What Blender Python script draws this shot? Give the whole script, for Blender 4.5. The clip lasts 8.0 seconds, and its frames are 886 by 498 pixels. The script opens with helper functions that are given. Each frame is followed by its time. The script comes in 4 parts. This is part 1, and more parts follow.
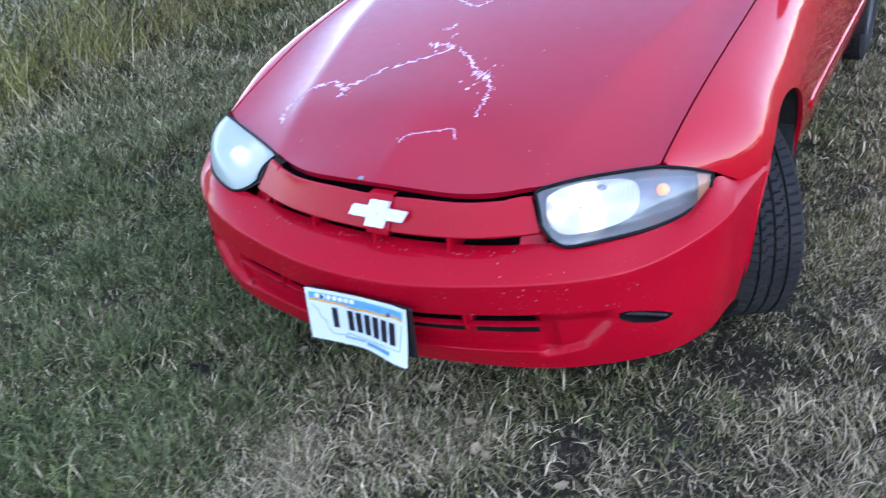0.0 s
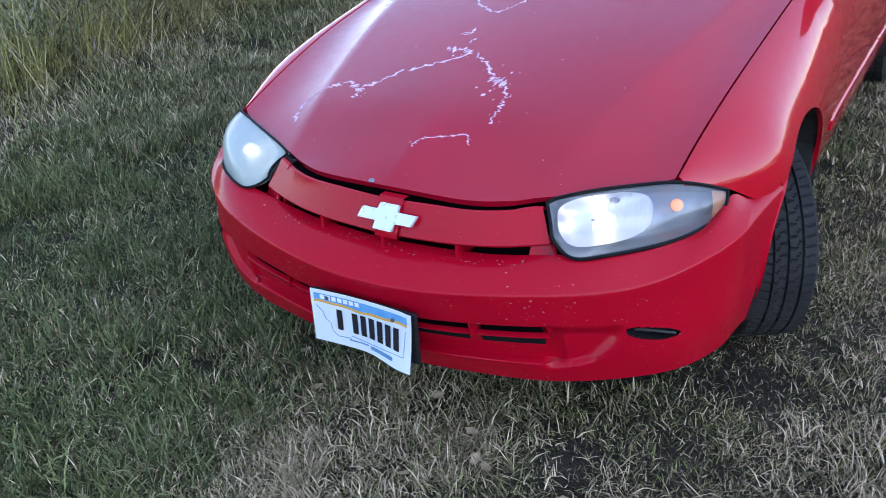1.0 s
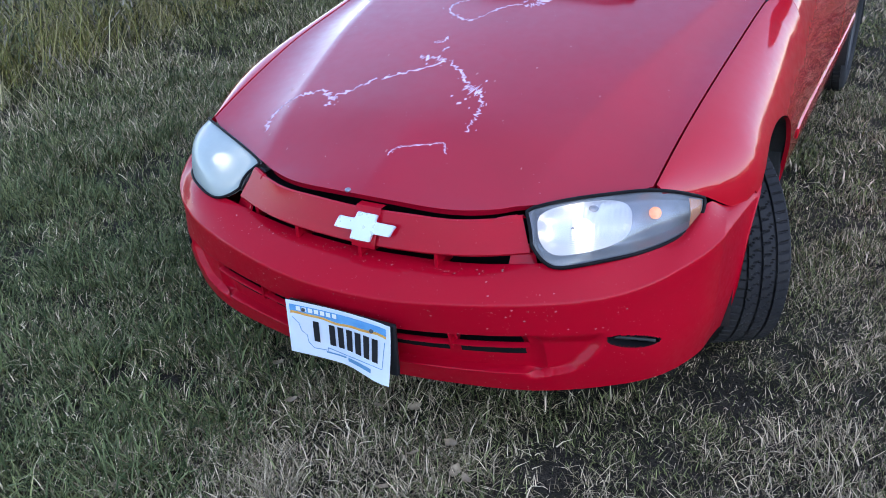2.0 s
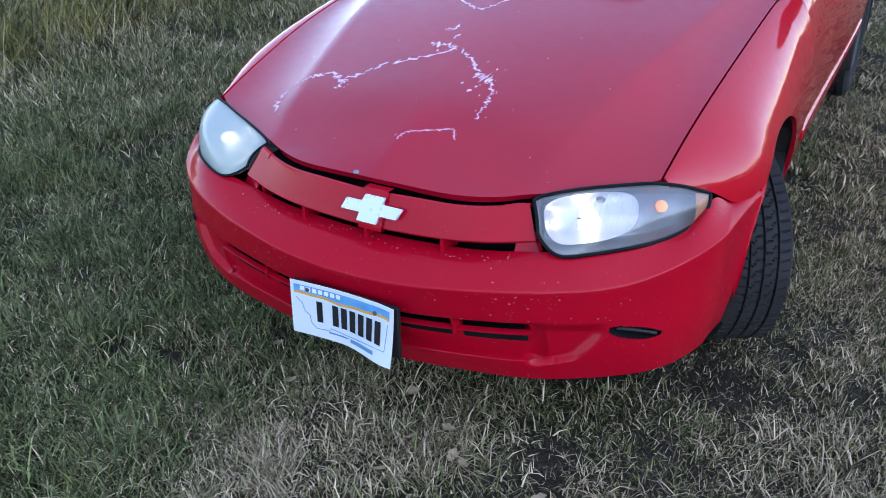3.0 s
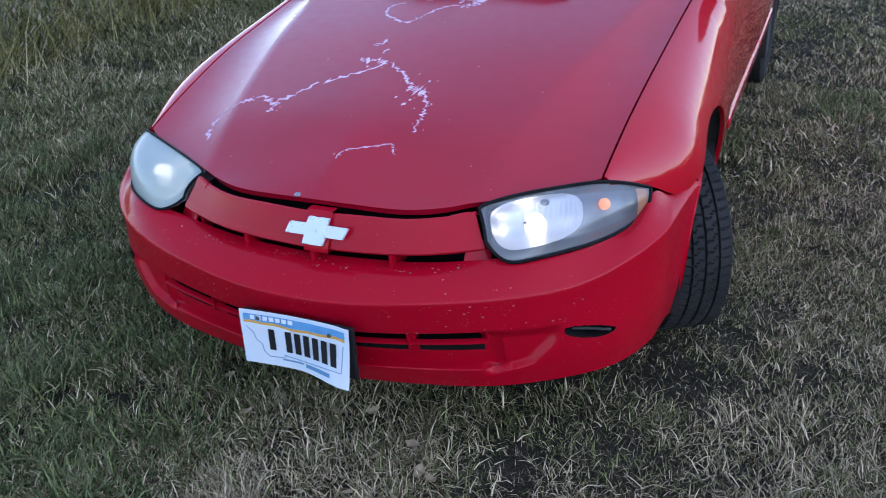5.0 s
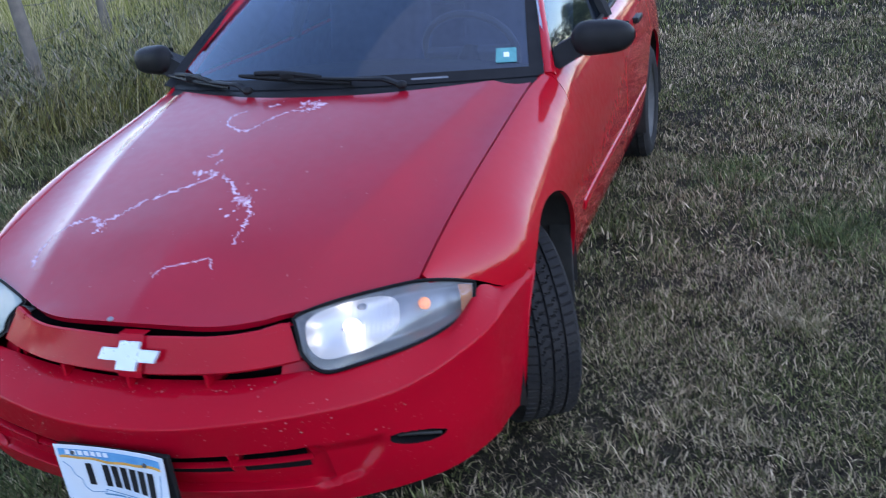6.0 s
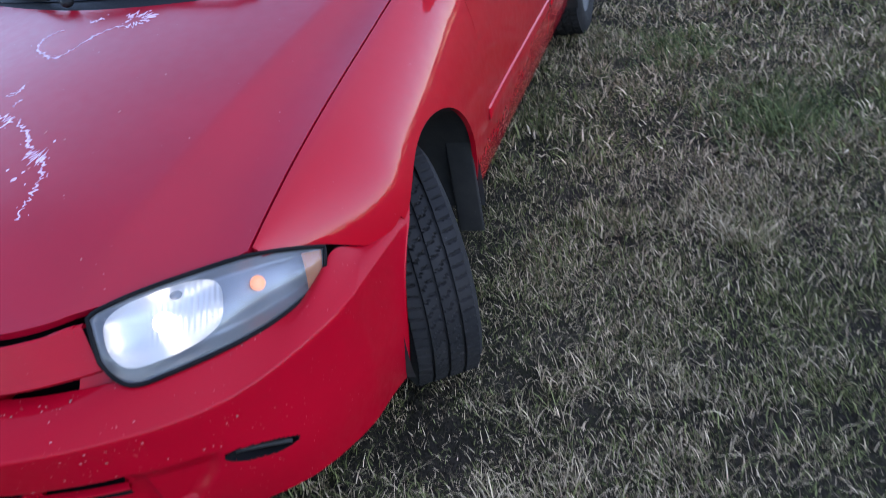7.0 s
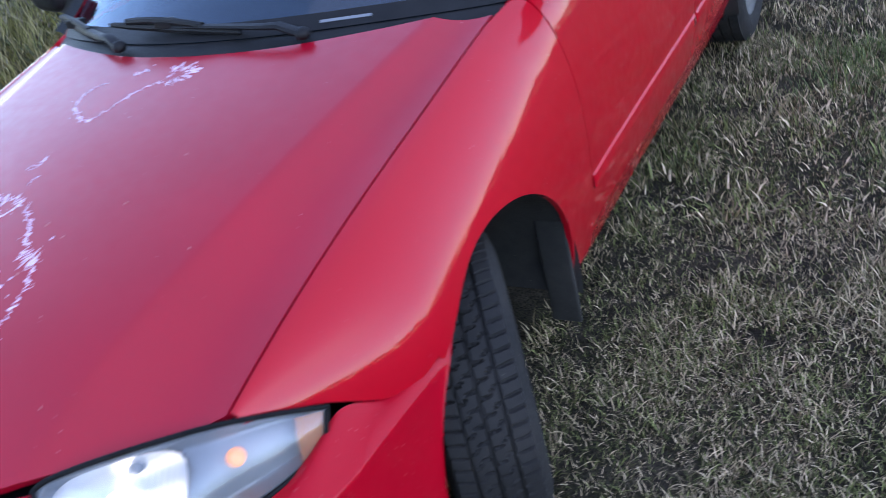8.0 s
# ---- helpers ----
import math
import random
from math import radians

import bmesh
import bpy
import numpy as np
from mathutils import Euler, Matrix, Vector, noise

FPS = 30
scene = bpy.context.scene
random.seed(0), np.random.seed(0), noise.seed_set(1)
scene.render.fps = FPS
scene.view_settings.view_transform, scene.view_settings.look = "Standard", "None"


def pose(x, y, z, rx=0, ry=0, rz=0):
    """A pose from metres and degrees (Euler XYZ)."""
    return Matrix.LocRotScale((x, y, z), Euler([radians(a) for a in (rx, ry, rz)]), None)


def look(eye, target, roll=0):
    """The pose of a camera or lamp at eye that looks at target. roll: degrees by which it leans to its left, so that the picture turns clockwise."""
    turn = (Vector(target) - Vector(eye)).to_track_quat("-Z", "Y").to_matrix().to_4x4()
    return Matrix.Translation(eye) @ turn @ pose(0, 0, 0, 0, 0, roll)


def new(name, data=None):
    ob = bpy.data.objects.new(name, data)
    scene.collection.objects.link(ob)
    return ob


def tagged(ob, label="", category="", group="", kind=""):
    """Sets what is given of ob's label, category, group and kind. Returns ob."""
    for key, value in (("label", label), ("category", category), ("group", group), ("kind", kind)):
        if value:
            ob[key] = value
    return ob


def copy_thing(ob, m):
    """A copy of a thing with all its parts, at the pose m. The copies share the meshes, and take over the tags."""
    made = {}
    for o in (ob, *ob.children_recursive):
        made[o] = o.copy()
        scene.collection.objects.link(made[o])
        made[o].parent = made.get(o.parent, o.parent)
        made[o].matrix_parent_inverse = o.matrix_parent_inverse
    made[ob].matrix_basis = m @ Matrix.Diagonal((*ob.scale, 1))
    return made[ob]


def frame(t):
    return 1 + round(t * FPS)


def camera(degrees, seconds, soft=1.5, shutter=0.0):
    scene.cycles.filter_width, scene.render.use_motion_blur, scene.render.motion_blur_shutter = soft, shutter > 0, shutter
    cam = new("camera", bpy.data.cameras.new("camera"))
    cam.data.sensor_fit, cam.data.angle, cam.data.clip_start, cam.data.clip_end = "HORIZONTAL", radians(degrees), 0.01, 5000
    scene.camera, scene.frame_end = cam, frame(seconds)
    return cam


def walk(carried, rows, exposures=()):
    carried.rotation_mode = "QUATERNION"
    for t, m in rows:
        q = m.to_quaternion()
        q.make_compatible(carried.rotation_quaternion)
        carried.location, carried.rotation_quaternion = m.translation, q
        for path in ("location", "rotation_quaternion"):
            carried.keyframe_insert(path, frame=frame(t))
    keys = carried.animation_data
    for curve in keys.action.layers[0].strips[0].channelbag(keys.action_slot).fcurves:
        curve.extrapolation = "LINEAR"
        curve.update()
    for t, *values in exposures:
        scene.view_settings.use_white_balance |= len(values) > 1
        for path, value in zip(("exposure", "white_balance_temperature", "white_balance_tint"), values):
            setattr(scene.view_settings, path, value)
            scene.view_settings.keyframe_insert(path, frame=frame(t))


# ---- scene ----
cam = camera(53.0, 8.0, soft=0.75, shutter=0.35)
PATH = [
    (0, (1.172, -1.686, 1.610), (0.326, -0.249, 0.700), -6.09),
    (0.2, (1.207, -1.626, 1.612), (0.392, -0.167, 0.708), -5.12),
    (0.5, (1.160, -1.689, 1.613), (0.409, -0.182, 0.732), -2.80),
    (0.8, (1.179, -1.668, 1.581), (0.349, -0.203, 0.701), -3.09),
    (1, (1.165, -1.661, 1.604), (0.297, -0.231, 0.702), -3.94),
    (1.2, (1.131, -1.680, 1.576), (0.260, -0.223, 0.722), -3.10),
    (1.5, (1.132, -1.677, 1.598), (0.274, -0.215, 0.739), -3.42),
    (1.7, (1.115, -1.666, 1.601), (0.322, -0.181, 0.720), -3.49),
    (2.8, (1.098, -1.694, 1.582), (0.292, -0.228, 0.682), -1.29),
    (3, (1.087, -1.700, 1.585), (0.314, -0.218, 0.683), -0.51),
    (3.5, (1.046, -1.715, 1.590), (0.297, -0.201, 0.719), 1.24),
    (4, (1.013, -1.724, 1.589), (0.288, -0.189, 0.736), 1.79),
    (4.2, (1.009, -1.725, 1.579), (0.337, -0.172, 0.716), 2.01),
    (5.3, (1.115, -1.669, 1.589), (0.504, -0.100, 0.708), -5.86),
    (5.5, (1.174, -1.583, 1.601), (0.633, 0.015, 0.729), -7.16),
    (5.7, (1.240, -1.562, 1.593), (0.702, 0.081, 0.804), -8.37),
    (5.9, (1.314, -1.548, 1.589), (0.739, 0.114, 0.871), -7.39),
    (6, (1.372, -1.520, 1.579), (0.772, 0.129, 0.853), -6.73),
    (6.2, (1.412, -1.477, 1.564), (0.828, 0.132, 0.738), -9.32),
    (6.3, (1.437, -1.422, 1.543), (0.817, 0.154, 0.681), -11.34),
    (6.5, (1.472, -1.337, 1.550), (0.921, 0.240, 0.644), -11.62),
    (6.7, (1.494, -1.220, 1.507), (1.008, 0.370, 0.586), -9.60),
    (7, (1.479, -0.972, 1.513), (0.931, 0.562, 0.535), -10.70),
    (7.2, (1.448, -0.881, 1.523), (0.893, 0.664, 0.566), -8.81),
    (7.5, (1.447, -0.781, 1.519), (0.754, 0.742, 0.619), -8.57),
    (7.8, (1.469, -0.596, 1.488), (0.620, 0.849, 0.592), -12.17),
    (8, (1.541, -0.396, 1.528), (0.657, 0.972, 0.551), -15.11),
]
walk(cam, [(t, look(eye, target, roll)) for t, eye, target, roll in PATH], 
     [(0, 2.55, 6950, 20), (0.5, 2.33, 6950, 20), (1, 2.14, 6950, 20), (1.5, 2.15, 6950, 20), (3, 2.10, 6950, 20), (3.5, 2.01, 6950, 20), (4, 1.92, 6950, 20), (5.5, 1.85, 6950, 20), (6, 1.87, 6950, 20), (6.5, 1.87, 6950, 20), (7, 2.00, 6950, 20), (7.5, 2.25, 6950, 20), (8, 2.19, 6950, 20)])


# ---- world, sun, exposure ----
SUN_EL, SUN_AZ = 40.0, 106.0
world = bpy.data.worlds.new("dusk_sky")
scene.world = world
world.use_nodes = True
wn = world.node_tree.nodes
sky = wn.new("ShaderNodeTexSky")
sky.sky_type = "NISHITA"
sky.sun_disc = False
sky.sun_elevation, sky.sun_rotation = radians(SUN_EL), radians(SUN_AZ)
sky.air_density, sky.dust_density, sky.ozone_density = 1.0, 0.12, 3.2
world.node_tree.links.new(sky.outputs[0], wn["Background"].inputs[0])
wn["Background"].inputs[1].default_value = 0.15
sun_data = bpy.data.lights.new("sun", "SUN")
sun_data.energy, sun_data.angle, sun_data.color = 0.16, radians(150), (1.0, 0.90, 0.80)
sun = new("sun", sun_data)
away = Vector((math.sin(radians(SUN_AZ)), math.cos(radians(SUN_AZ)), math.tan(radians(SUN_EL))))
sun.matrix_world = look(away * 20, (0, 0, 0))
tagged(sun, kind="structure")


# ---- materials ----
def material(name, colour, rough=0.5, metal=0.0, coat=0.0, coat_rough=0.05, coat_ior=1.5, second=None, scale=6.0, amount=0.5,
             speck=None, speck_scale=60.0, speck_size=0.12, spec=0.5, bump=0.0, bump_scale=80.0, emit=0.0, emit_colour=None, clear=0.0, ior=1.45):
    m = bpy.data.materials.new(name)
    m.use_nodes = True
    nodes, links = m.node_tree.nodes, m.node_tree.links
    b = nodes["Principled BSDF"]
    b.inputs["Base Color"].default_value = (*colour, 1)
    b.inputs["Roughness"].default_value, b.inputs["Metallic"].default_value = rough, metal
    b.inputs["Coat Weight"].default_value, b.inputs["Coat Roughness"].default_value = coat, coat_rough
    b.inputs["Coat IOR"].default_value = coat_ior
    b.inputs["Specular IOR Level"].default_value = spec
    b.inputs["IOR"].default_value, b.inputs["Transmission Weight"].default_value = ior, clear
    if emit:
        b.inputs["Emission Strength"].default_value = emit
        b.inputs["Emission Color"].default_value = (*(emit_colour or colour), 1)
    place = nodes.new("ShaderNodeTexCoord").outputs["Object"]

    def noise_at(s, detail=4.0):
        t = nodes.new("ShaderNodeTexNoise")
        t.inputs["Scale"].default_value, t.inputs["Detail"].default_value = s, detail
        links.new(place, t.inputs["Vector"])
        return t.outputs["Fac"]

    def ramp(source, low, high):
        r = nodes.new("ShaderNodeMapRange")
        r.inputs["From Min"].default_value, r.inputs["From Max"].default_value = low, high
        links.new(source, r.inputs["Value"])
        return r.outputs["Result"]

    def blend(factor, a, c):
        x = nodes.new("ShaderNodeMix")
        x.data_type = "RGBA"
        links.new(factor, x.inputs["Factor"])
        for socket, value in ((x.inputs["A"], a), (x.inputs["B"], c)):
            if isinstance(value, tuple):
                socket.default_value = (*value, 1)
            else:
                links.new(value, socket)
        return x.outputs["Result"]

    shade = None
    if second:
        wide = ramp(noise_at(scale), 0.5 - amount / 2, 0.5 + amount / 2)
        shade = blend(wide, colour, second)
        fine = ramp(noise_at(scale * 11), 0.3, 0.8)
        rr = nodes.new("ShaderNodeMapRange")
        rr.inputs["To Min"].default_value, rr.inputs["To Max"].default_value = rough * 0.85, min(1, rough * 1.2)
        links.new(fine, rr.inputs["Value"])
        links.new(rr.outputs["Result"], b.inputs["Roughness"])
    if speck:
        v = nodes.new("ShaderNodeTexVoronoi")
        v.inputs["Scale"].default_value = speck_scale
        warp = nodes.new("ShaderNodeTexNoise")
        warp.inputs["Scale"].default_value = speck_scale * 1.7
        links.new(place, warp.inputs["Vector"])
        bent = nodes.new("ShaderNodeVectorMath")
        bent.operation = "MULTIPLY_ADD"
        bent.inputs[1].default_value = (0.9 / speck_scale,) * 3
        links.new(warp.outputs["Color"], bent.inputs[0])
        links.new(place, bent.inputs[2])
        links.new(bent.outputs[0], v.inputs["Vector"])
        dots = ramp(v.outputs["Distance"], speck_size, speck_size * 0.6)
        patch = ramp(noise_at(speck_scale / 6), 0.48, 0.75)
        both = nodes.new("ShaderNodeMath")
        both.operation = "MULTIPLY"
        links.new(dots, both.inputs[0])
        links.new(patch, both.inputs[1])
        shade = blend(both.outputs[0], shade or colour, speck)
    if shade:
        links.new(shade, b.inputs["Base Color"])
    if bump:
        n = nodes.new("ShaderNodeBump")
        n.inputs["Strength"].default_value, n.inputs["Distance"].default_value = bump, 0.002
        links.new(noise_at(bump_scale), n.inputs["Height"])
        links.new(n.outputs["Normal"], b.inputs["Normal"])
    return m


def thin_glass(name, tint, ior, rough, cloudy=0.0):
    """A pane of one sheet: clear, with gloss that grows at grazing angles."""
    m = bpy.data.materials.new(name)
    m.use_nodes = True
    nodes, links = m.node_tree.nodes, m.node_tree.links
    nodes.remove(nodes["Principled BSDF"])
    clear, gloss, mix, edge = (nodes.new("ShaderNode" + n) for n in ("BsdfTransparent", "BsdfGlossy", "MixShader", "Fresnel"))
    clear.inputs["Color"].default_value = (*tint, 1)
    gloss.inputs["Roughness"].default_value = rough
    # the gloss takes the tint too, so that mirrored sky comes out bluer
    gloss.inputs["Color"].default_value = (*[min(1.0, 0.45 + 0.6 * c) for c in tint], 1)
    edge.inputs["IOR"].default_value = ior
    links.new(edge.outputs[0], mix.inputs[0])
    links.new(clear.outputs[0], mix.inputs[1])
    links.new(gloss.outputs[0], mix.inputs[2])
    last = mix
    if cloudy:
        last, haze = nodes.new("ShaderNodeMixShader"), nodes.new("ShaderNodeBsdfDiffuse")
        haze.inputs["Color"].default_value = (0.62, 0.66, 0.68, 1)
        cloud, amount = nodes.new("ShaderNodeTexNoise"), nodes.new("ShaderNodeMapRange")
        cloud.inputs["Scale"].default_value = 14.0
        links.new(nodes.new("ShaderNodeTexCoord").outputs["Object"], cloud.inputs["Vector"])
        amount.inputs["To Min"].default_value, amount.inputs["To Max"].default_value = cloudy * 0.5, cloudy * 1.5
        links.new(cloud.outputs["Fac"], amount.inputs["Value"])
        links.new(amount.outputs[0], last.inputs[0])
        links.new(mix.outputs[0], last.inputs[1])
        links.new(haze.outputs[0], last.inputs[2])
    links.new(last.outputs[0], nodes["Material Output"].inputs["Surface"])
    return m


PAINT = material("red_paint", (0.45, 0.0015, 0.012), 0.5, coat=1.0, coat_rough=0.05, coat_ior=1.44, spec=0.06, second=(0.44, 0.003, 0.013), scale=3.0,
                 speck=(0.62, 0.22, 0.24), speck_scale=46.0, speck_size=0.07)
HOOD_PAINT = material("faded_red_paint", (0.385, 0.002, 0.017), 0.5, coat=1.0, coat_rough=0.22, coat_ior=1.50, spec=0.06, second=(0.30, 0.004, 0.016), scale=2.5,
                      speck=(0.66, 0.30, 0.33), speck_scale=30.0, speck_size=0.06)
CHIPPED = material("chipped_red_paint", (0.41, 0.0015, 0.013), 0.5, coat=0.42, coat_rough=0.08, coat_ior=1.42, spec=0.06, second=(0.38, 0.002, 0.013), scale=5.0,
                   speck=(0.56, 0.15, 0.14), speck_scale=85.0, speck_size=0.16)
PEEL = material("peeled_clearcoat", (0.66, 0.38, 0.50), 0.5, second=(0.76, 0.60, 0.70), scale=40.0, bump=0.4, bump_scale=300.0)
CHIP = material("chipped_primer", (0.50, 0.17, 0.16), 0.8, second=(0.42, 0.08, 0.08), scale=60.0)
GRIME = material("dried_bug_marks", (0.16, 0.08, 0.06), 0.9, second=(0.30, 0.18, 0.14), scale=50.0)
BLACK = material("black_plastic", (0.010, 0.010, 0.011), 0.45, spec=0.16, second=(0.018, 0.018, 0.019), scale=12.0, bump=0.15, bump_scale=400.0)
GASKET = material("black_rubber_gasket", (0.005, 0.005, 0.006), 0.6, spec=0.12, second=(0.012, 0.012, 0.012), scale=20.0)
DUSTY = material("dusty_black_plastic", (0.022, 0.0215, 0.021), 0.6, spec=0.2, second=(0.042, 0.040, 0.037), scale=16.0, speck=(0.12, 0.11, 0.10), speck_scale=70.0, speck_size=0.1)
# near-black, with the shade of hollows put into the colour
DARK = material("cavity_shade", (0.006, 0.006, 0.007), 0.95, spec=0.03, second=(0.012, 0.011, 0.011), scale=8.0)
TYRE = material("tyre_rubber", (0.018, 0.0178, 0.0185), 0.8, spec=0.14, second=(0.032, 0.030, 0.029), scale=9.0, bump=0.3, bump_scale=200.0,
                speck=(0.25, 0.24, 0.22), speck_scale=60.0, speck_size=0.1)
RIM = material("dark_steel_rim", (0.06, 0.06, 0.062), 0.6, 0.2, second=(0.10, 0.095, 0.09), scale=10.0)
CHROME = material("reflector_chrome", (0.74, 0.76, 0.78), 0.34, 0.72, second=(0.62, 0.64, 0.66), scale=20.0, bump=0.2, bump_scale=90.0)
SATIN = material("satin_silver", (0.62, 0.66, 0.72), 0.3, 0.4, coat=0.5, second=(0.56, 0.60, 0.66), scale=4.0)
BEZEL = material("grey_lamp_housing", (0.20, 0.215, 0.235), 0.36, 0.45, second=(0.26, 0.275, 0.295), scale=14.0)
HAZE = material("cloudy_lens", (0.40, 0.46, 0.42), 0.6, coat=0.6, coat_rough=0.15, second=(0.34, 0.40, 0.37), scale=9.0, clear=0.20, ior=1.2)
LENS = thin_glass("clear_lens", (0.94, 0.95, 0.96), 1.5, 0.08, 0.09)
# the blue in this tint stands in for sky mirrored in the panes
GLASS = thin_glass("sky_blue_glass", (0.45, 0.66, 0.95), 1.95, 0.05)
BULB = material("lit_bulb", (1.0, 0.97, 0.92), 0.3, emit=1.25)
AMBER = material("lit_amber_bulb", (0.95, 0.32, 0.12), 0.5, emit=0.22)
AMBER_LENS = material("amber_reflector", (0.42, 0.15, 0.05), 0.25, coat=0.5)
# base leans blue, to back up the sky blue put into the panes
FABRIC = material("grey_fabric", (0.065, 0.085, 0.115), 0.9, spec=0.2, second=(0.095, 0.12, 0.155), scale=25.0, bump=0.3)
PLATE_WHITE = material("plate_white", (0.72, 0.75, 0.79), 0.45, second=(0.62, 0.72, 0.82), scale=9.0)
PLATE_BLUE = material("plate_blue", (0.05, 0.27, 0.55), 0.45, second=(0.14, 0.40, 0.66), scale=25.0)
PLATE_GOLD = material("plate_orange", (0.72, 0.30, 0.05), 0.45, second=(0.80, 0.45, 0.10), scale=60.0)
INK = material("black_ink", (0.012, 0.013, 0.016), 0.5)
INK_BLUE = material("blue_ink", (0.10, 0.28, 0.45), 0.5)
INK_WHITE = material("white_ink", (0.82, 0.85, 0.88), 0.5)
STICKER = material("teal_sticker", (0.05, 0.24, 0.25), 0.5, second=(0.10, 0.34, 0.34), scale=40.0)
RED_LENS = material("red_tail_lens", (0.4, 0.01, 0.01), 0.15, coat=0.6)
MIRROR = material("mirror_glass", (0.9, 0.9, 0.9), 0.02, 1.0)
WOOD = material("weathered_wood", (0.19, 0.16, 0.13), 0.9, second=(0.11, 0.095, 0.08), scale=14.0, bump=0.6, bump_scale=40.0)


# ---- helpers for meshes ----
def spline(knots, values):
    """Natural cubic spline through values (rows) at knots; returns a function of the parameter."""
    k, v = np.array(knots, float), np.array(values, float)
    v = v.reshape(len(k), -1)
    n, h = len(k), np.diff(k)
    a, r = np.eye(n), np.zeros_like(v)
    for i in range(1, n - 1):
        a[i, i - 1], a[i, i], a[i, i + 1] = h[i - 1], 2 * (h[i - 1] + h[i]), h[i]
        r[i] = 6 * ((v[i + 1] - v[i]) / h[i] - (v[i] - v[i - 1]) / h[i - 1])
    m = np.linalg.solve(a, r)

    def at(s):
        s = min(max(s, k[0]), k[-1])
        i = min(max(int(np.searchsorted(k, s)) - 1, 0), n - 2)
        p, q, w = k[i + 1] - s, s - k[i], h[i]
        out = m[i] * p ** 3 / (6 * w) + m[i + 1] * q ** 3 / (6 * w) + (v[i] / w - m[i] * w / 6) * p + (v[i + 1] / w - m[i + 1] * w / 6) * q
        return float(out[0]) if len(out) == 1 else out
    return at


def step(a, b, x):
    t = min(max((x - a) / (b - a), 0), 1)
    return t * t * (3 - 2 * t)


def span(a, b, n):
    return [a + (b - a) * i / (n - 1) for i in range(n)]


def sheet(rows, out=None, rim=0.0, closed=False):
    """A bmesh from rows of points; out: a direction that its faces look to; rim: how far its edges are folded inwards."""
    bm = bmesh.new()
    vs = [[bm.verts.new(tuple(map(float, p))) for p in row] for row in rows]
    for i in range(len(vs) - 1):
        n = len(vs[i])
        for j in range(n if closed else n - 1):
            quad = (vs[i][j], vs[i][(j + 1) % n], vs[i + 1][(j + 1) % n], vs[i + 1][j])
            try:
                bm.faces.new(quad)
            except ValueError:
                pass
    bmesh.ops.remove_doubles(bm, verts=bm.verts, dist=1e-5)
    bm.normal_update()
    if out is not None:
        total = sum((f.normal * f.calc_area() for f in bm.faces), Vector())
        if total.dot(Vector(out)) < 0:
            bmesh.ops.reverse_faces(bm, faces=bm.faces)
            bm.normal_update()
    if rim:
        edges = [e for e in bm.edges if e.is_boundary]
        normal = {v: v.normal.copy() for e in edges for v in e.verts}
        made = bmesh.ops.extrude_edge_only(bm, edges=edges)["geom"]
        seen = {tuple(round(c, 6) for c in v.co): n for v, n in normal.items()}
        for v in made:
            if isinstance(v, bmesh.types.BMVert):
                v.co -= rim * seen[tuple(round(c, 6) for c in v.co)]
        bm.normal_update()
    return bm


def mirrored(bm):
    other = bm.copy()
    bmesh.ops.scale(other, vec=(-1, 1, 1), verts=other.verts)
    bmesh.ops.reverse_faces(other, faces=other.faces)
    return other


def knocked(p):
    """The passenger's side of the nose sits a little wider, out of line."""
    k = 0.055 * step(0.28, 0.66, -p.x) * (1 - 0.45 * step(0.70, 0.86, -p.x)) * (0.4 + 0.6 * step(0.50, 0.60, p.z)) * step(1.5, 0.7, p.y)
    return Vector((p.x - k, p.y, p.z))


def part(name, bm, mat, parent=None, label="", smooth=True, sharp=38):
    if parent is not None and name not in ("tyre", "rim"):
        for v in bm.verts:
            v.co = knocked(v.co)
    me = bpy.data.meshes.new(name)
    bm.to_mesh(me)
    bm.free()
    me.materials.append(mat)
    if smooth:
        me.shade_smooth()
        me.set_sharp_from_angle(angle=radians(sharp))
    ob = new(name, me)
    ob.parent = parent
    if label:
        ob["label"] = label
    return ob


def pair(name, bm, mat, parent, label=""):
    """A part on the driver's side and its mirror image."""
    other = mirrored(bm)
    return part(name, bm, mat, parent, label), part(name, other, mat, parent, label)


def box(x0, x1, y0, y1, z0, z1, bevel=0.0, turn=None):
    bm = bmesh.new()
    bmesh.ops.create_cube(bm, size=1)
    for v in bm.verts:
        v.co = Vector(((x0 + x1) / 2 + v.co.x * (x1 - x0), (y0 + y1) / 2 + v.co.y * (y1 - y0), (z0 + z1) / 2 + v.co.z * (z1 - z0)))
    if bevel:
        bmesh.ops.bevel(bm, geom=bm.edges[:], offset=bevel, segments=3, affect="EDGES", profile=0.6)
    if turn is not None:
        bm.transform(turn)
    return bm


